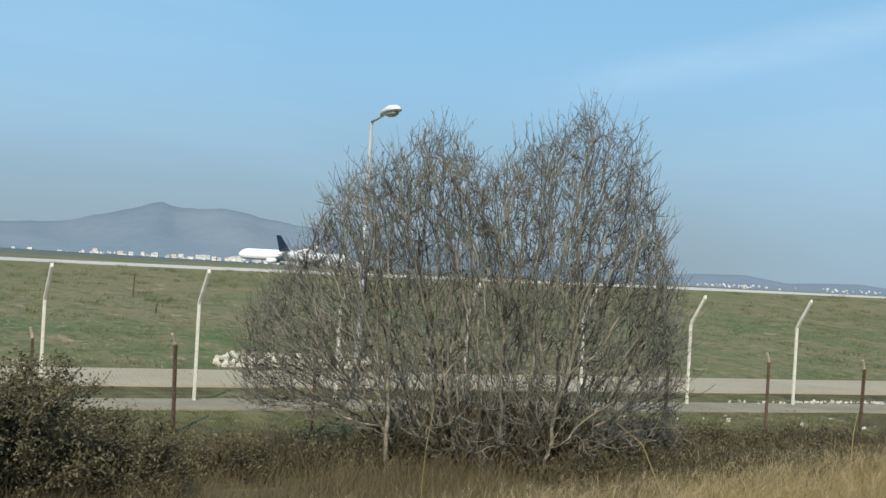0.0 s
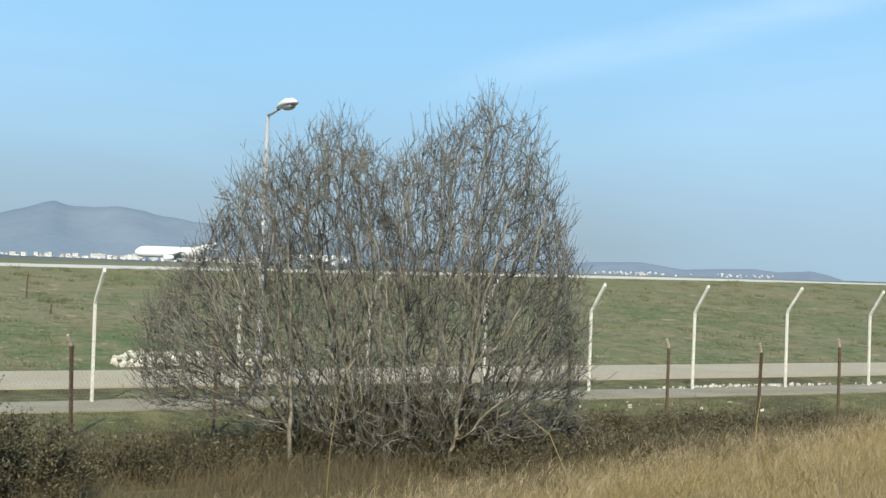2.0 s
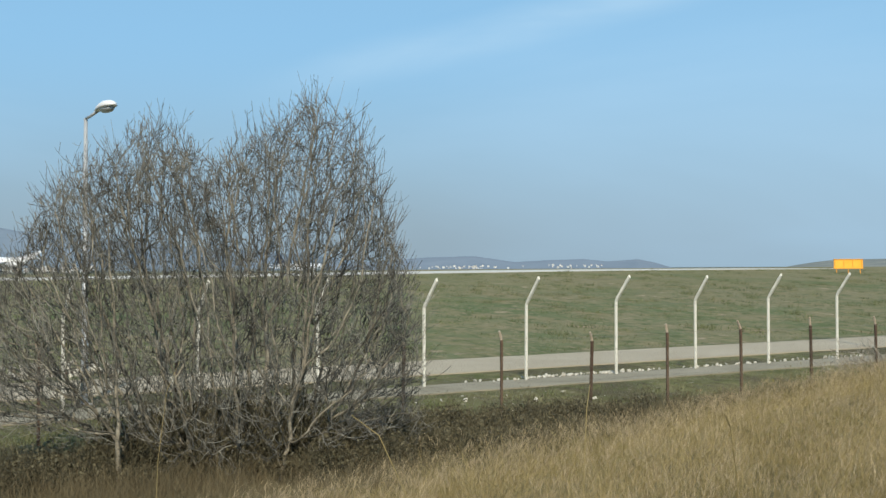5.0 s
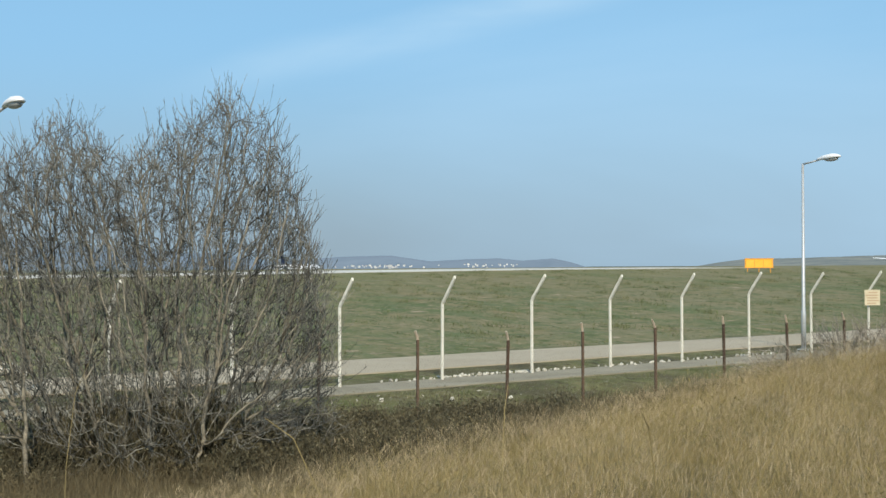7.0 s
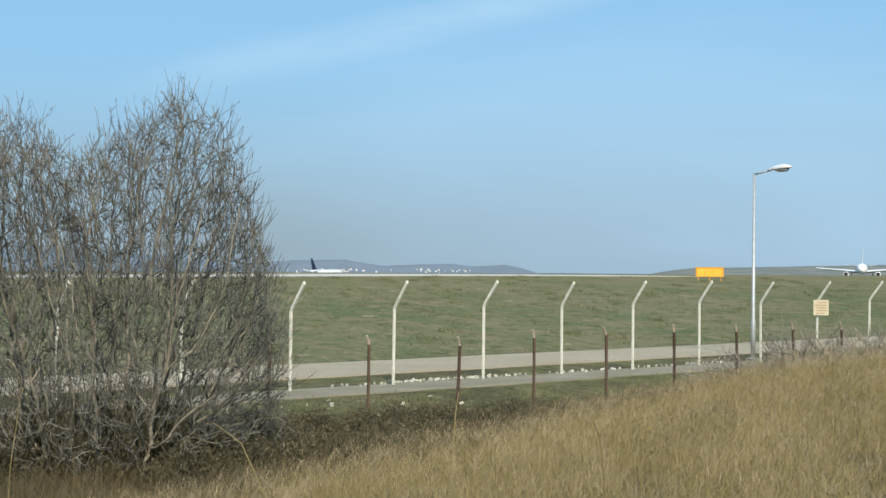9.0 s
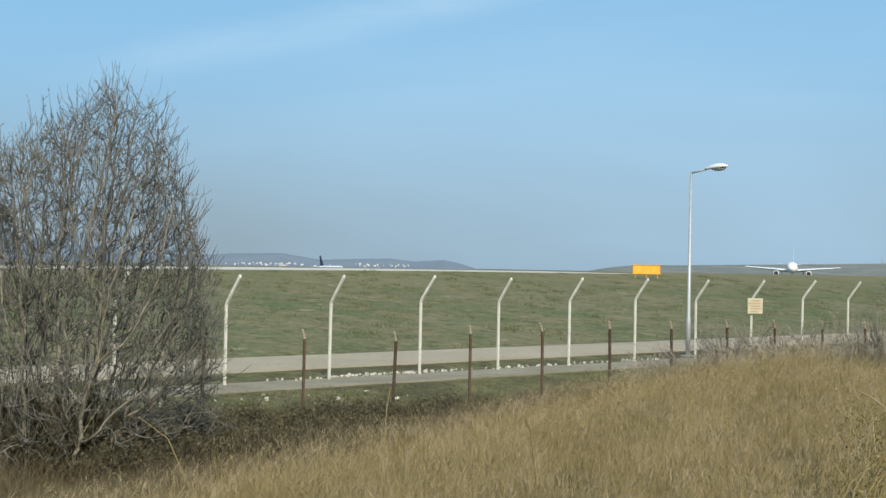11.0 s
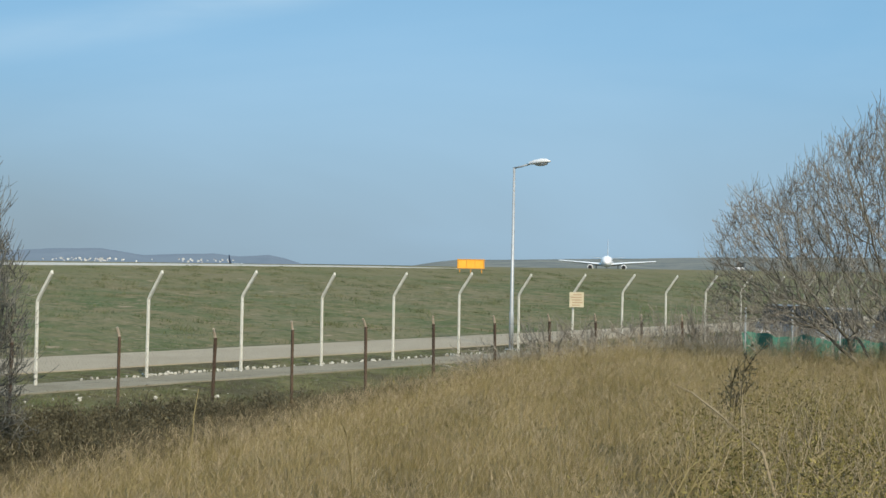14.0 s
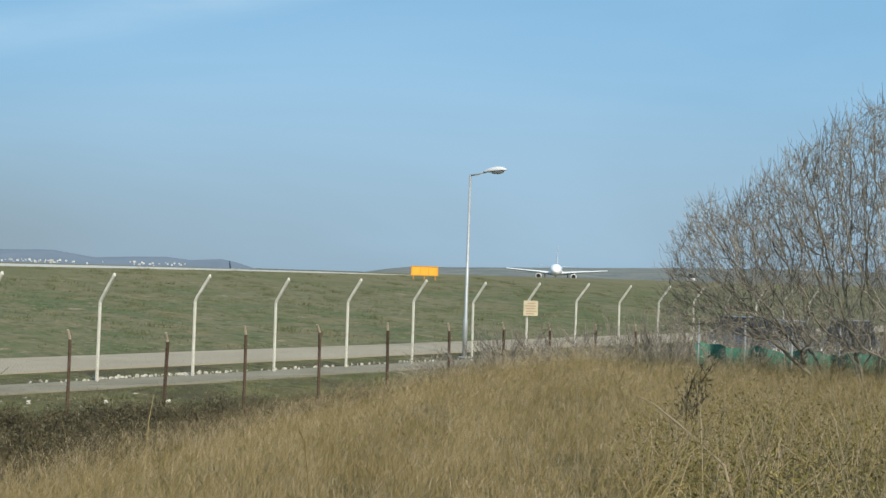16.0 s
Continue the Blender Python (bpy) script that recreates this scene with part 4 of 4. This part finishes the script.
# ---------------------------------------------------------------- vehicles and net at the far end
def car(name, at, heading, paint, label, kind="hatch"):
    c = new(name)
    tagged(c, label, "car", "cars parked past the trees")
    L, W = (4.1, 1.7) if kind == "hatch" else (4.8, 1.85)
    top = 1.48 if kind == "hatch" else 1.95
    bm = bmesh.new()
    prof = [(-L / 2, 0.35), (-L / 2, 0.78), (-L / 2 + 0.15, 0.95), (L / 2 - 1.1, 0.95), (L / 2 - 0.1, 0.75), (L / 2, 0.5), (L / 2 - 0.05, 0.3)]
    a = [bm.verts.new((x, -W / 2, z)) for x, z in prof]
    b = [bm.verts.new((x, W / 2, z)) for x, z in prof]
    bm.faces.new(a)
    bm.faces.new(b[::-1])
    for k in range(len(prof)):
        bm.faces.new((a[k], b[k], b[(k + 1) % len(prof)], a[(k + 1) % len(prof)]))
    bmesh.ops.recalc_face_normals(bm, faces=bm.faces)
    bmesh.ops.bevel(bm, geom=list(bm.edges), offset=0.06, segments=2, affect="EDGES")
    body = part("body", bm, paint, c, smooth=False)
    bm = bmesh.new()
    lo, hi = ((-L / 2 + 0.25, L / 2 - 1.25), (-L / 2 + 0.55, L / 2 - 2.0)) if kind == "hatch" else ((-L / 2 + 0.1, L / 2 - 1.0), (-L / 2 + 0.2, L / 2 - 1.6))
    q = [bm.verts.new((x, s * w, z)) for (x0, x1), w, z in ((lo, W / 2 - 0.07, 0.93), (hi, W / 2 - 0.24, top)) for s in (-1, 1) for x in (x0, x1)]
    for f in ((0, 1, 5, 4), (3, 2, 6, 7), (1, 3, 7, 5), (2, 0, 4, 6)):
        bm.faces.new([q[k] for k in f])
    part("window", bm, M_DARK, body, "dark car windows")
    bm = bmesh.new()
    box(bm, (hi[1] - hi[0] + 0.1, W - 0.46, 0.05), ((hi[0] + hi[1]) / 2, 0, top), 0.02)
    part("roof", bm, paint, body)
    for sx in (-1, 1):
        for sy in (-1, 1):
            bm = bmesh.new()
            tube(bm, [(sx * L * 0.31, sy * (W / 2 - 0.2), 0.31), (sx * L * 0.31, sy * (W / 2 + 0.01), 0.31)], 0.31, 16)
            part("wheel", bm, M_DARK, c)
    # White paint on the headlight blocks stands in for the sun's glint.
    for sy in (-1, 1):
        bm = bmesh.new()
        box(bm, (0.16, 0.40, 0.17), (L / 2 - 0.08, sy * (W / 2 - 0.26), 0.70), 0.03)
        part("headlight", bm, M_CARW, body, "headlight painted white as a sun glint")
    c.matrix_basis = pose(at[0], at[1], gz(*at) - 0.01, 0, 0, heading)
    return c


for az, d, hd, paint, label, kd in ((65.2, 47, 205, M_CARD, "dark car with glint-white painted headlights parked behind the bare trees", "hatch"), (67.2, 43, 212, M_CARS, "silver-grey car with glint-white painted headlights parked behind the bare trees", "hatch"), (69.6, 46, 200, M_CARD, "dark car parked behind the bare trees", "hatch")):
    q = bearing(az, 0, d)
    car("car", (q.x, q.y), hd, paint, label, kd)
q = bearing(63.6, 0, 330)
car("van", (q.x, q.y), 200, M_CARW, "white van standing far out on the airfield", "van")


def green_net():
    net = new("green_net")
    o = bearing(63.6, 0, 34)
    net.location = (o.x, o.y, 0)
    tagged(net, "sagging green shade net tied along short stakes", "net")
    rng = np.random.default_rng(9)
    n, m = 60, 6
    verts, faces = [], []
    for i in range(n):
        q = bearing(63.6 + 7.5 * i / (n - 1), 0, 34 + 0.3 * math.sin(i * 0.5))
        g = gz(q.x, q.y)
        for j in range(m):
            sag = 0.05 * math.sin(i * 0.42) + 0.02 * math.sin(i * 1.1)
            z = g + (1.02 + sag) * j / (m - 1)
            verts.append((q.x - o.x + 0.03 * math.sin(i * 0.7 + j), q.y - o.y + 0.03 * math.cos(i * 0.6 + j), z))
    for i in range(n - 1):
        for j in range(m - 1):
            a = i * m + j
            faces.append((a, a + m, a + m + 1, a + 1))
    cloth = mesh_ob("netting", verts, faces, M_NET, net)
    sol = cloth.modifiers.new("thick", "SOLIDIFY")
    sol.thickness = 0.006
    for k in range(5):
        q = bearing(63.7 + 1.8 * k, 0, 34.05)
        bm = bmesh.new()
        g = gz(q.x, q.y)
        tube(bm, [(q.x - o.x, q.y - o.y, g - 0.2), (q.x - o.x, q.y - o.y, g + 1.62)], 0.022, 6)
        part("stake", bm, M_GALV, net)


green_net()

# ---------------------------------------------------------------- trees, shrubs and grass
c = bearing(28.2, 0, 19.4)
bare_tree("bare_tree", (c.x, c.y, gz(c.x, c.y)), 28.0, [(-3.75, 2.0), (-3.4, 2.4), (-3.0, 3.1), (-2.6, 3.75), (-2.25, 4.2), (-1.8, 4.45), (-1.3, 4.95), (-0.8, 4.8), (-0.5, 4.2), (-0.2, 4.5), (0.2, 4.75), (0.45, 5.0), (0.85, 5.4), (1.2, 5.15),
     (1.55, 5.1), (1.8, 4.2), (2.0, 3.6), (2.2, 3.1), (2.35, 2.2)], 1.6, 20, 11, "large leafless grey tree with many stems on the ditch side", leaders=[(-1.62, -1.72, 3.4)])
c = bearing(70.5, 0, 25)
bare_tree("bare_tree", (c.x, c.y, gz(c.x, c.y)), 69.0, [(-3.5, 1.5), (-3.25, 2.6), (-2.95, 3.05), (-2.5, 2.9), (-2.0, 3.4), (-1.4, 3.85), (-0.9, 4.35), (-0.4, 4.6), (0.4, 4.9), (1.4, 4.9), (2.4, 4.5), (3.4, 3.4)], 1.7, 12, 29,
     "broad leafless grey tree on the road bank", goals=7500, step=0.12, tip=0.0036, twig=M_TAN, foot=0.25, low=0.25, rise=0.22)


def shrub(name, seed, size, material, label, leafy=0, stems=60, leaf=None):
    """A low tangled shrub: arching shoots from one foot, with side twigs, and leaves if it bears any."""
    rng = np.random.default_rng(seed)
    thing = new(name)
    tagged(thing, label, "shrub", "shrubs in the ditch")
    ang = rng.uniform(0, 2 * np.pi, stems)
    out = rng.uniform(0.15, 1.0, stems) ** 0.7
    tip = np.stack([np.cos(ang) * out * size[0], np.sin(ang) * out * size[1], size[2] * rng.uniform(0.45, 1.0, stems) * np.sqrt(1.15 - 0.85 * out ** 2)], 1)
    base = tip * np.array([0.35, 0.35, 0]) + rng.normal(0, 0.05, (stems, 3)) * np.array([1, 1, 0])
    base[:, 2] = -0.1
    s = np.linspace(0, 1, 7)[None, :, None]
    ctrl = base + (tip - base) * np.array([0.3, 0.3, 0.8])
    path = base[:, None] * (1 - s) ** 2 + 2 * ctrl[:, None] * s * (1 - s) + tip[:, None] * s ** 2
    b1, _ = sprout(rng, path, 7, 0.2, 1.0, (0.4, 1.1), (0.15, 0.5), 4, 0.25, 0.2)
    b2, _ = sprout(rng, b1, 2, 0.2, 1.0, (0.4, 1.1), (0.06, 0.2), 3, 0.2, 0.1)
    vv, ff = strands(path, taper(stems, 7, 0.012, 0.004, rng), 4)
    tagged(mesh_ob("stemwork", vv.tolist(), ff.tolist(), material, thing), kind="stuff")
    vv, ff = joined(strands(b1, taper(len(b1), 4, 0.005, 0.003, rng)), strands(b2, taper(len(b2), 3, 0.004, 0.0025, rng)))
    tagged(mesh_ob("tangle", vv, ff, material, thing), kind="stuff")
    if leafy:
        src = np.concatenate([b1.reshape(-1, 3), b2.reshape(-1, 3)])
        p = src[rng.integers(0, len(src), leafy)] * np.array([0.97, 0.97, 1.0]) + rng.normal(0, 0.06, (leafy, 3))
        a, b = unit(rng.normal(0, 1, (leafy, 3))), unit(rng.normal(0, 1, (leafy, 3)))
        sz = rng.uniform(0.014, 0.034, (leafy, 1))
        v = np.stack([p - a * sz, p + b * sz * 0.5, p + a * sz, p - b * sz * 0.5], 1).reshape(-1, 3)
        f = np.arange(leafy * 4).reshape(-1, 4)
        tagged(mesh_ob("foliage", v.tolist(), f.tolist(), leaf or M_LEAF, thing), kind="stuff")
    return thing



def nest(at):
    rng = np.random.default_rng(88)
    n = 130
    c = unit(rng.normal(0, 1, (n, 3))) * rng.uniform(0.05, 0.24, (n, 1)) * np.array([1, 1, 0.75])
    d = unit(np.cross(c, rng.normal(0, 1, (n, 3)))) * rng.uniform(0.10, 0.24, (n, 1))
    s = np.linspace(-0.5, 0.5, 4)[None, :, None]
    p = c[:, None] + d[:, None] * s - c[:, None] * (s ** 2) * 0.6
    vv, ff = strands(p, np.full((n, 4), 0.004))
    ob = mesh_ob("bird_nest", vv.tolist(), ff.tolist(), M_TWIG)
    ob.location = at
    tagged(ob, "round dark nest of twigs in the bare tree", "nest")


def field_stake(az, d, h):
    q = bearing(az, 0, d)
    bm = bmesh.new()
    tube(bm, [(0, 0, -0.2), (0.01, 0, h * 0.6), (0.05, 0, h)], [0.035, 0.03, 0.028], 6)
    ob = part("field_stake", bm, M_RUST)
    ob.location = (q.x, q.y, gz(q.x, q.y))
    tagged(ob, "thin rusty stake in the airfield grass", "stake", "stakes in the field")


nest(bearing(26.9, 1.75, 19.0))
field_stake(13.0, 58, 0.95)
field_stake(13.9, 50, 0.35)


def place(thing, az, d, turn=0, sc=1.0):
    q = bearing(az, 0, d)
    thing.matrix_basis = pose(q.x, q.y, gz(q.x, q.y), 0, 0, turn) @ Matrix.Scale(sc, 4)


def shrubs():
    big = shrub("evergreen_bush", 41, (2.1, 1.5, 1.6), M_SCRUB, "dense dark evergreen bush on the ditch slope", 62000, 170)
    place(big, 6.2, 15.6, 20)
    low = shrub("evergreen_bush", 42, (1.4, 1.0, 1.0), M_SCRUB, "low dark evergreen bush beside a taller one", 16000, 70)
    place(low, 12.4, 16.0, 70, 0.9)
    kinds = [shrub("thorn_shrub", 50 + k, (1.3, 1.0, 0.50), M_SCRUB, "low dark tangled shrub with few withered leaves", 2600, 56) for k in range(3)]
    rng = random.Random(6)
    spots = [(16.5, 18.2), (19.5, 18.5), (22.5, 18.8)]
    foot = [(23.6, 19.9), (25.2, 20.3), (26.6, 19.7), (27.6, 20.4), (28.9, 19.8), (30.1, 20.2), (31.3, 19.7), (32.4, 20.3), (27.2, 19.2), (29.6, 19.2)]
    spots += foot
    spots += [(31.5 + 0.85 * k + rng.uniform(-0.4, 0.4), 20.6 + 0.24 * k + rng.uniform(-0.9, 0.9)) for k in range(17)]
    spots += [(32.5 + 1.0 * k + rng.uniform(-0.4, 0.4), 18.4 + 0.22 * k + rng.uniform(-0.6, 0.6)) for k in range(10)]
    for i, (az, d) in enumerate(spots):
        src = kinds[i % 3]
        q = bearing(az, 0, d)
        m = pose(q.x, q.y, gz(q.x, q.y) - 0.05, 0, 0, rng.uniform(0, 360))
        if (az, d) in foot:
            m = m @ Matrix.Diagonal((0.75, 0.75, rng.uniform(1.2, 2.0), 1))
        if i < 3:
            src.matrix_basis = m
        else:
            copy_thing(src, m)
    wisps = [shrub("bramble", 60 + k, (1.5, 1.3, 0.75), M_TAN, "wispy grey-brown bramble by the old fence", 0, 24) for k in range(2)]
    for i in range(14):
        q = bearing(53.5 + 1.2 * i + rng.uniform(-0.4, 0.4), 0, 33 + rng.uniform(-1.5, 2.5))
        m = pose(q.x, q.y, gz(q.x, q.y) - 0.05, 0, 0, rng.uniform(0, 360)) @ Matrix.Diagonal((1, 1, rng.uniform(0.95, 1.5), 1))
        if i < 2:
            wisps[i].matrix_basis = m
        else:
            copy_thing(wisps[i % 2], m)
    for i in range(17):
        q = bearing(61.4 + 0.62 * i + rng.uniform(-0.3, 0.3), 0, (37.5, 38.2, 36.6)[i % 3] + rng.uniform(-1.5, 2.5))
        copy_thing(wisps[i % 2], pose(q.x, q.y, gz(q.x, q.y) - 0.05, 0, 0, rng.uniform(0, 360)) @ Matrix.Diagonal((0.9, 0.9, rng.uniform(1.6, 2.2), 1)))
    sap = shrub("sapling", 77, (0.14, 0.12, 0.8), M_SCRUB, "thin dark leafy sapling in the dry grass", 260, 3, M_LEAF)
    place(sap, 63.3, 15.5)


def grasses():
    rng = np.random.default_rng(17)
    # tall dry grass on the bank and its slope
    x, y = scatter(rng, 85000, (3, 80), (3.4, 28), 0.75)
    e = EDGE_N[0] * x + EDGE_N[1] * y - EDGE_D
    ok = (e < 4.2 + 0.8 * clump_noise(x, y, 0.9)) & (y < 19.2) & (rng.random(len(x)) < np.where(e < 0.8, 1.0, 0.62)) & (clump_noise(x, y, 1.7) > -0.75)
    weedy = (np.degrees(np.arctan2(x, y)) > 62.5 + 3 * clump_noise(x, y, 0.8)) & (np.hypot(x, y) < 12)
    ok &= ~weedy | (rng.random(len(x)) < 0.14)
    x, y = x[ok], y[ok]
    n = len(x)
    per = 5
    rx = np.repeat(x, per) + rng.normal(0, 0.06, n * per)
    ry = np.repeat(y, per) + rng.normal(0, 0.06, n * per)
    roots = np.stack([rx, ry, ground_z(rx, ry) - 0.03], 1)
    tall = np.repeat(0.62 + 0.38 * clump_noise(x, y, 2.3) * clump_noise(x, y, 0.6) + rng.normal(0, 0.10, n), per)
    vv, ff = blade_set(rng, roots, (0.20, 0.70), (0.0008, 0.0018), (0.1, 1.15), (0.08, -0.05), np.clip(tall, 0.3, 1.1))
    g = mesh_ob("dry_grass", vv.tolist(), ff.tolist(), M_DRY)
    tagged(g, "tall dry straw-coloured grass on the road bank", "grass", kind="stuff")
    # feathery seed heads over the grass
    pick = rng.choice(len(roots), 24000, replace=False)
    top = roots[pick] + np.array([0.06, -0.03, 0.0]) + np.array([0, 0, 1.0]) * (0.42 * np.clip(tall[pick], 0.4, 1.1) + rng.uniform(-0.10, 0.18, len(pick)))[:, None] + rng.normal(0, 0.05, (len(pick), 3)) * np.array([1, 1, 0])
    top = np.repeat(top, 5, axis=0) + rng.normal(0, 0.018, (len(pick) * 5, 3))
    vv, ff = blade_set(rng, top, (0.03, 0.09), (0.0006, 0.0014), (0.4, 1.6), (0.3, -0.1))
    tagged(mesh_ob("grass_plumes", vv.tolist(), ff.tolist(), M_PLUME), "pale feathery seed heads over the dry grass", "grass", kind="stuff")
    # leafy weeds close by on the bank top, in clumps with gaps between
    cx, cy = scatter(rng, 620, (50, 82), (4.5, 14), 1.0)
    e = EDGE_N[0] * cx + EDGE_N[1] * cy - EDGE_D
    ok = (e < -0.3) & (rng.random(len(cx)) < np.clip((np.degrees(np.arctan2(cx, cy)) - 59.5) / 5, 0.03, 1))
    cx, cy = cx[ok], cy[ok]
    per = 330
    n = len(cx) * per
    dr = unit(rng.normal(0, 1, (n, 3))) * (rng.uniform(0.25, 1, (n, 1)) ** 0.5) * np.repeat(rng.uniform(0.16, 0.46, len(cx)), per)[:, None]
    p = np.stack([np.repeat(cx, per) + dr[:, 0], np.repeat(cy, per) + dr[:, 1], 0 * dr[:, 0]], 1)
    p[:, 2] = ground_z(p[:, 0], p[:, 1]) + np.abs(dr[:, 2]) * 2.1 + 0.1 * np.repeat(rng.random(len(cx)), per)
    a1, b1 = unit(rng.normal(0, 1, (n, 3))), unit(rng.normal(0, 1, (n, 3)))
    sz = rng.uniform(0.006, 0.022, (n, 1))
    v = np.stack([p - a1 * sz, p + b1 * sz * 0.28, p + a1 * sz, p - b1 * sz * 0.28], 1).reshape(-1, 3)
    g = mesh_ob("weeds", v.tolist(), np.arange(n * 4).reshape(-1, 4).tolist(), M_OLIVE)
    tagged(g, "leafy olive-green weeds among the dry grass", "weeds", kind="stuff")
    # straw stems that stand up through the weeds
    x, y = scatter(rng, 1500, (56, 80), (4.5, 13), 1.0)
    ok = (EDGE_N[0] * x + EDGE_N[1] * y - EDGE_D < -0.3) & (rng.random(len(x)) < np.clip((np.degrees(np.arctan2(x, y)) - 60) / 6, 0.03, 1))
    x, y = x[ok], y[ok]
    n = len(x)
    foot = np.stack([x, y, ground_z(x, y) - 0.03], 1)
    lean = rng.normal(0, 0.38, (n, 3)) + np.array([0.12, 0.05, 0.0])
    lean[:, 2] = 1.0
    tip = foot + unit(lean) * rng.uniform(0.45, 0.95, (n, 1))
    stem = curve(foot, (foot + tip) * 0.5 + np.array([0, 0, 0.10]), tip, 5)
    vv, ff = strands(stem, taper(n, 5, 0.0036, 0.0016, rng))
    tagged(mesh_ob("straw_stems", vv.tolist(), ff.tolist(), M_PLUME), "pale straw stems standing among the weeds", "grass", kind="stuff")
    # brown grass down the slope and in the ditch, short turf past the old fence
    def turf(name, n, xr, yr, e_lo, per, height, width, lean, material, label, thin=-0.3):
        x, y = rng.uniform(*xr, n), rng.uniform(*yr, n)
        e = EDGE_N[0] * x + EDGE_N[1] * y - EDGE_D
        ok = (e > e_lo) & (clump_noise(x, y, 1.3) + rng.normal(0, 0.4, n) > thin)
        x, y = x[ok], y[ok]
        rx = np.repeat(x, per) + rng.normal(0, 0.07, len(x) * per)
        ry = np.repeat(y, per) + rng.normal(0, 0.07, len(x) * per)
        roots = np.stack([rx, ry, ground_z(rx, ry) - 0.02], 1)
        vv, ff = blade_set(rng, roots, height, width, lean)
        tagged(mesh_ob(name, vv.tolist(), ff.tolist(), material), label, "grass", kind="stuff")

    turf("ditch_grass", 26000, (-4, 26), (8.5, 16.6), 2.5, 6, (0.22, 0.62), (0.0012, 0.0028), (0.1, 0.9), M_DITCH, "brown withered grass on the ditch slope")
    turf("ditch_litter", 14000, (-4, 30), (16.0, 20.5), 3.0, 6, (0.10, 0.34), (0.0018, 0.004), (0.2, 1.1), M_DITCH, "low withered grass along the old fence", 0.0)
    turf("turf", 16000, (-4, 36), (19.0, 23.8), 3.0, 6, (0.02, 0.09), (0.004, 0.010), (0.2, 1.0), M_FIELDGRASS, "short sparse green turf beside the strip", 0.05)
    # coarse tufts on the airfield slope
    x = rng.uniform(0, 130, 38000)
    y = 33.4 + 46 * rng.random(38000) ** 1.3
    ok = clump_noise(x, y, 0.55) + 0.6 * clump_noise(x, y, 1.9) > 0.15
    x, y = x[ok], y[ok]
    rx = np.repeat(x, 4) + rng.normal(0, 0.2, len(x) * 4)
    ry = np.repeat(y, 4) + rng.normal(0, 0.3, len(x) * 4)
    roots = np.stack([rx, ry, ground_z(rx, ry) - 0.02], 1)
    vv, ff = blade_set(rng, roots, (0.03, 0.13), (0.006, 0.016), (0.2, 0.9))
    tx, ty = rng.uniform(0, 110, 420), 34 + 45 * rng.random(420) ** 0.8
    tx, ty = np.repeat(tx, 60) + rng.normal(0, 0.22, 420 * 60), np.repeat(ty, 60) + rng.normal(0, 0.3, 420 * 60)
    v2, f2 = blade_set(rng, np.stack([tx, ty, ground_z(tx, ty) - 0.02], 1), (0.06, 0.26), (0.006, 0.014), (0.2, 1.0))
    vv, ff = np.concatenate([vv, v2]), np.concatenate([ff, f2 + len(vv)])
    g = mesh_ob("field_grass", vv.tolist(), ff.tolist(), M_FIELDGRASS)
    tagged(g, "coarse tufts of grass on the airfield slope", "grass", kind="stuff")


def stalks():
    """Single long dry stalks that stand out of the bank's grass."""
    rng = random.Random(14)
    more = [(rng.uniform(57, 73), rng.uniform(5.5, 9.5), rng.uniform(0.6, 1.0), rng.uniform(8, 48), rng.uniform(-70, 20)) for _ in range(60)]
    for i, (az, d, h, lean, turn) in enumerate(more + list(((61.5, 9.0, 1.2, 55, 200), (24.5, 13.5, 1.9, 2, 10), (63.8, 8.0, 0.9, 30, 20), (66.0, 7.5, 1.0, 18, 60), (52.0, 9.0, 0.9, 12, 300), (42.0, 8.2, 1.0, 8, 40), (35.5, 7.5, 0.95, 14, 120), (48.5, 8.5, 0.95, 16, 210)))):
        q = bearing(az, 0, d)
        bm = bmesh.new()
        tube(bm, [(0, 0, -0.1), (0.02, 0, h * 0.5), (0.10, 0, h * 0.85), (0.24, 0, h)], [0.004, 0.0035, 0.003, 0.002], 5)
        s = part("dry_stalk", bm, M_DRY)
        s.matrix_basis = pose(q.x, q.y, gz(q.x, q.y), 0, lean, turn)
        tagged(s, "long bent dry stalk standing in the grass", "stalk", "dry stalks")
    foot = bearing(65.6, 0, 7.8)
    foot.z = gz(foot.x, foot.y) - 0.05
    bm = bmesh.new()
    way = [foot, bearing(63.95, -6.9, 8.0), bearing(62.3, -5.5, 8.2), bearing(61.3, -4.75, 8.3), bearing(60.6, -4.45, 8.35)]
    tube(bm, [q - foot for q in way], [0.009, 0.008, 0.0065, 0.005, 0.003], 6)
    s = part("dry_stalk", bm, M_PLUME)
    s.location = foot
    tagged(s, "long pale dry stalk leaning over the weeds", "stalk", "dry stalks")


shrubs()
stalks()
grasses()


# ---------------------------------------------------------------- what moves
def motions():
    rows = []
    for t, d in ((0, 658), (4, 610), (9.2, 548), (12.5, 510), (16, 467)):
        p = bearing(59.30 - 0.0725 * t, 0, d)
        rows.append((t, pose(p.x, p.y, gz(p.x, p.y) - 0.02, 0, 0, 211.0)))
    walk(arriving_plane, rows)
    rows = []
    for t, az, d, head in ((0, 18.88, 560, 76), (1.8, 22.97, 585, 73), (4.8, 29.4, 655, 70), (8, 35.04, 755, 67), (9.2, 36.89, 800, 66), (11.3, 39.82, 905, 64), (12.5, 41.25, 975, 63), (14.5, 43.41, 1100, 62), (16, 44.83, 1205, 61)):
        p = bearing(az, 0, d)
        hx, hy = math.sin(radians(head)), math.cos(radians(head))
        x, y = p.x + 17.6 * hx, p.y + 17.6 * hy
        rows.append((t, pose(x, y, gz(x, y), 0, 0, 90 - head)))
    walk(rolling_plane, rows)


motions()
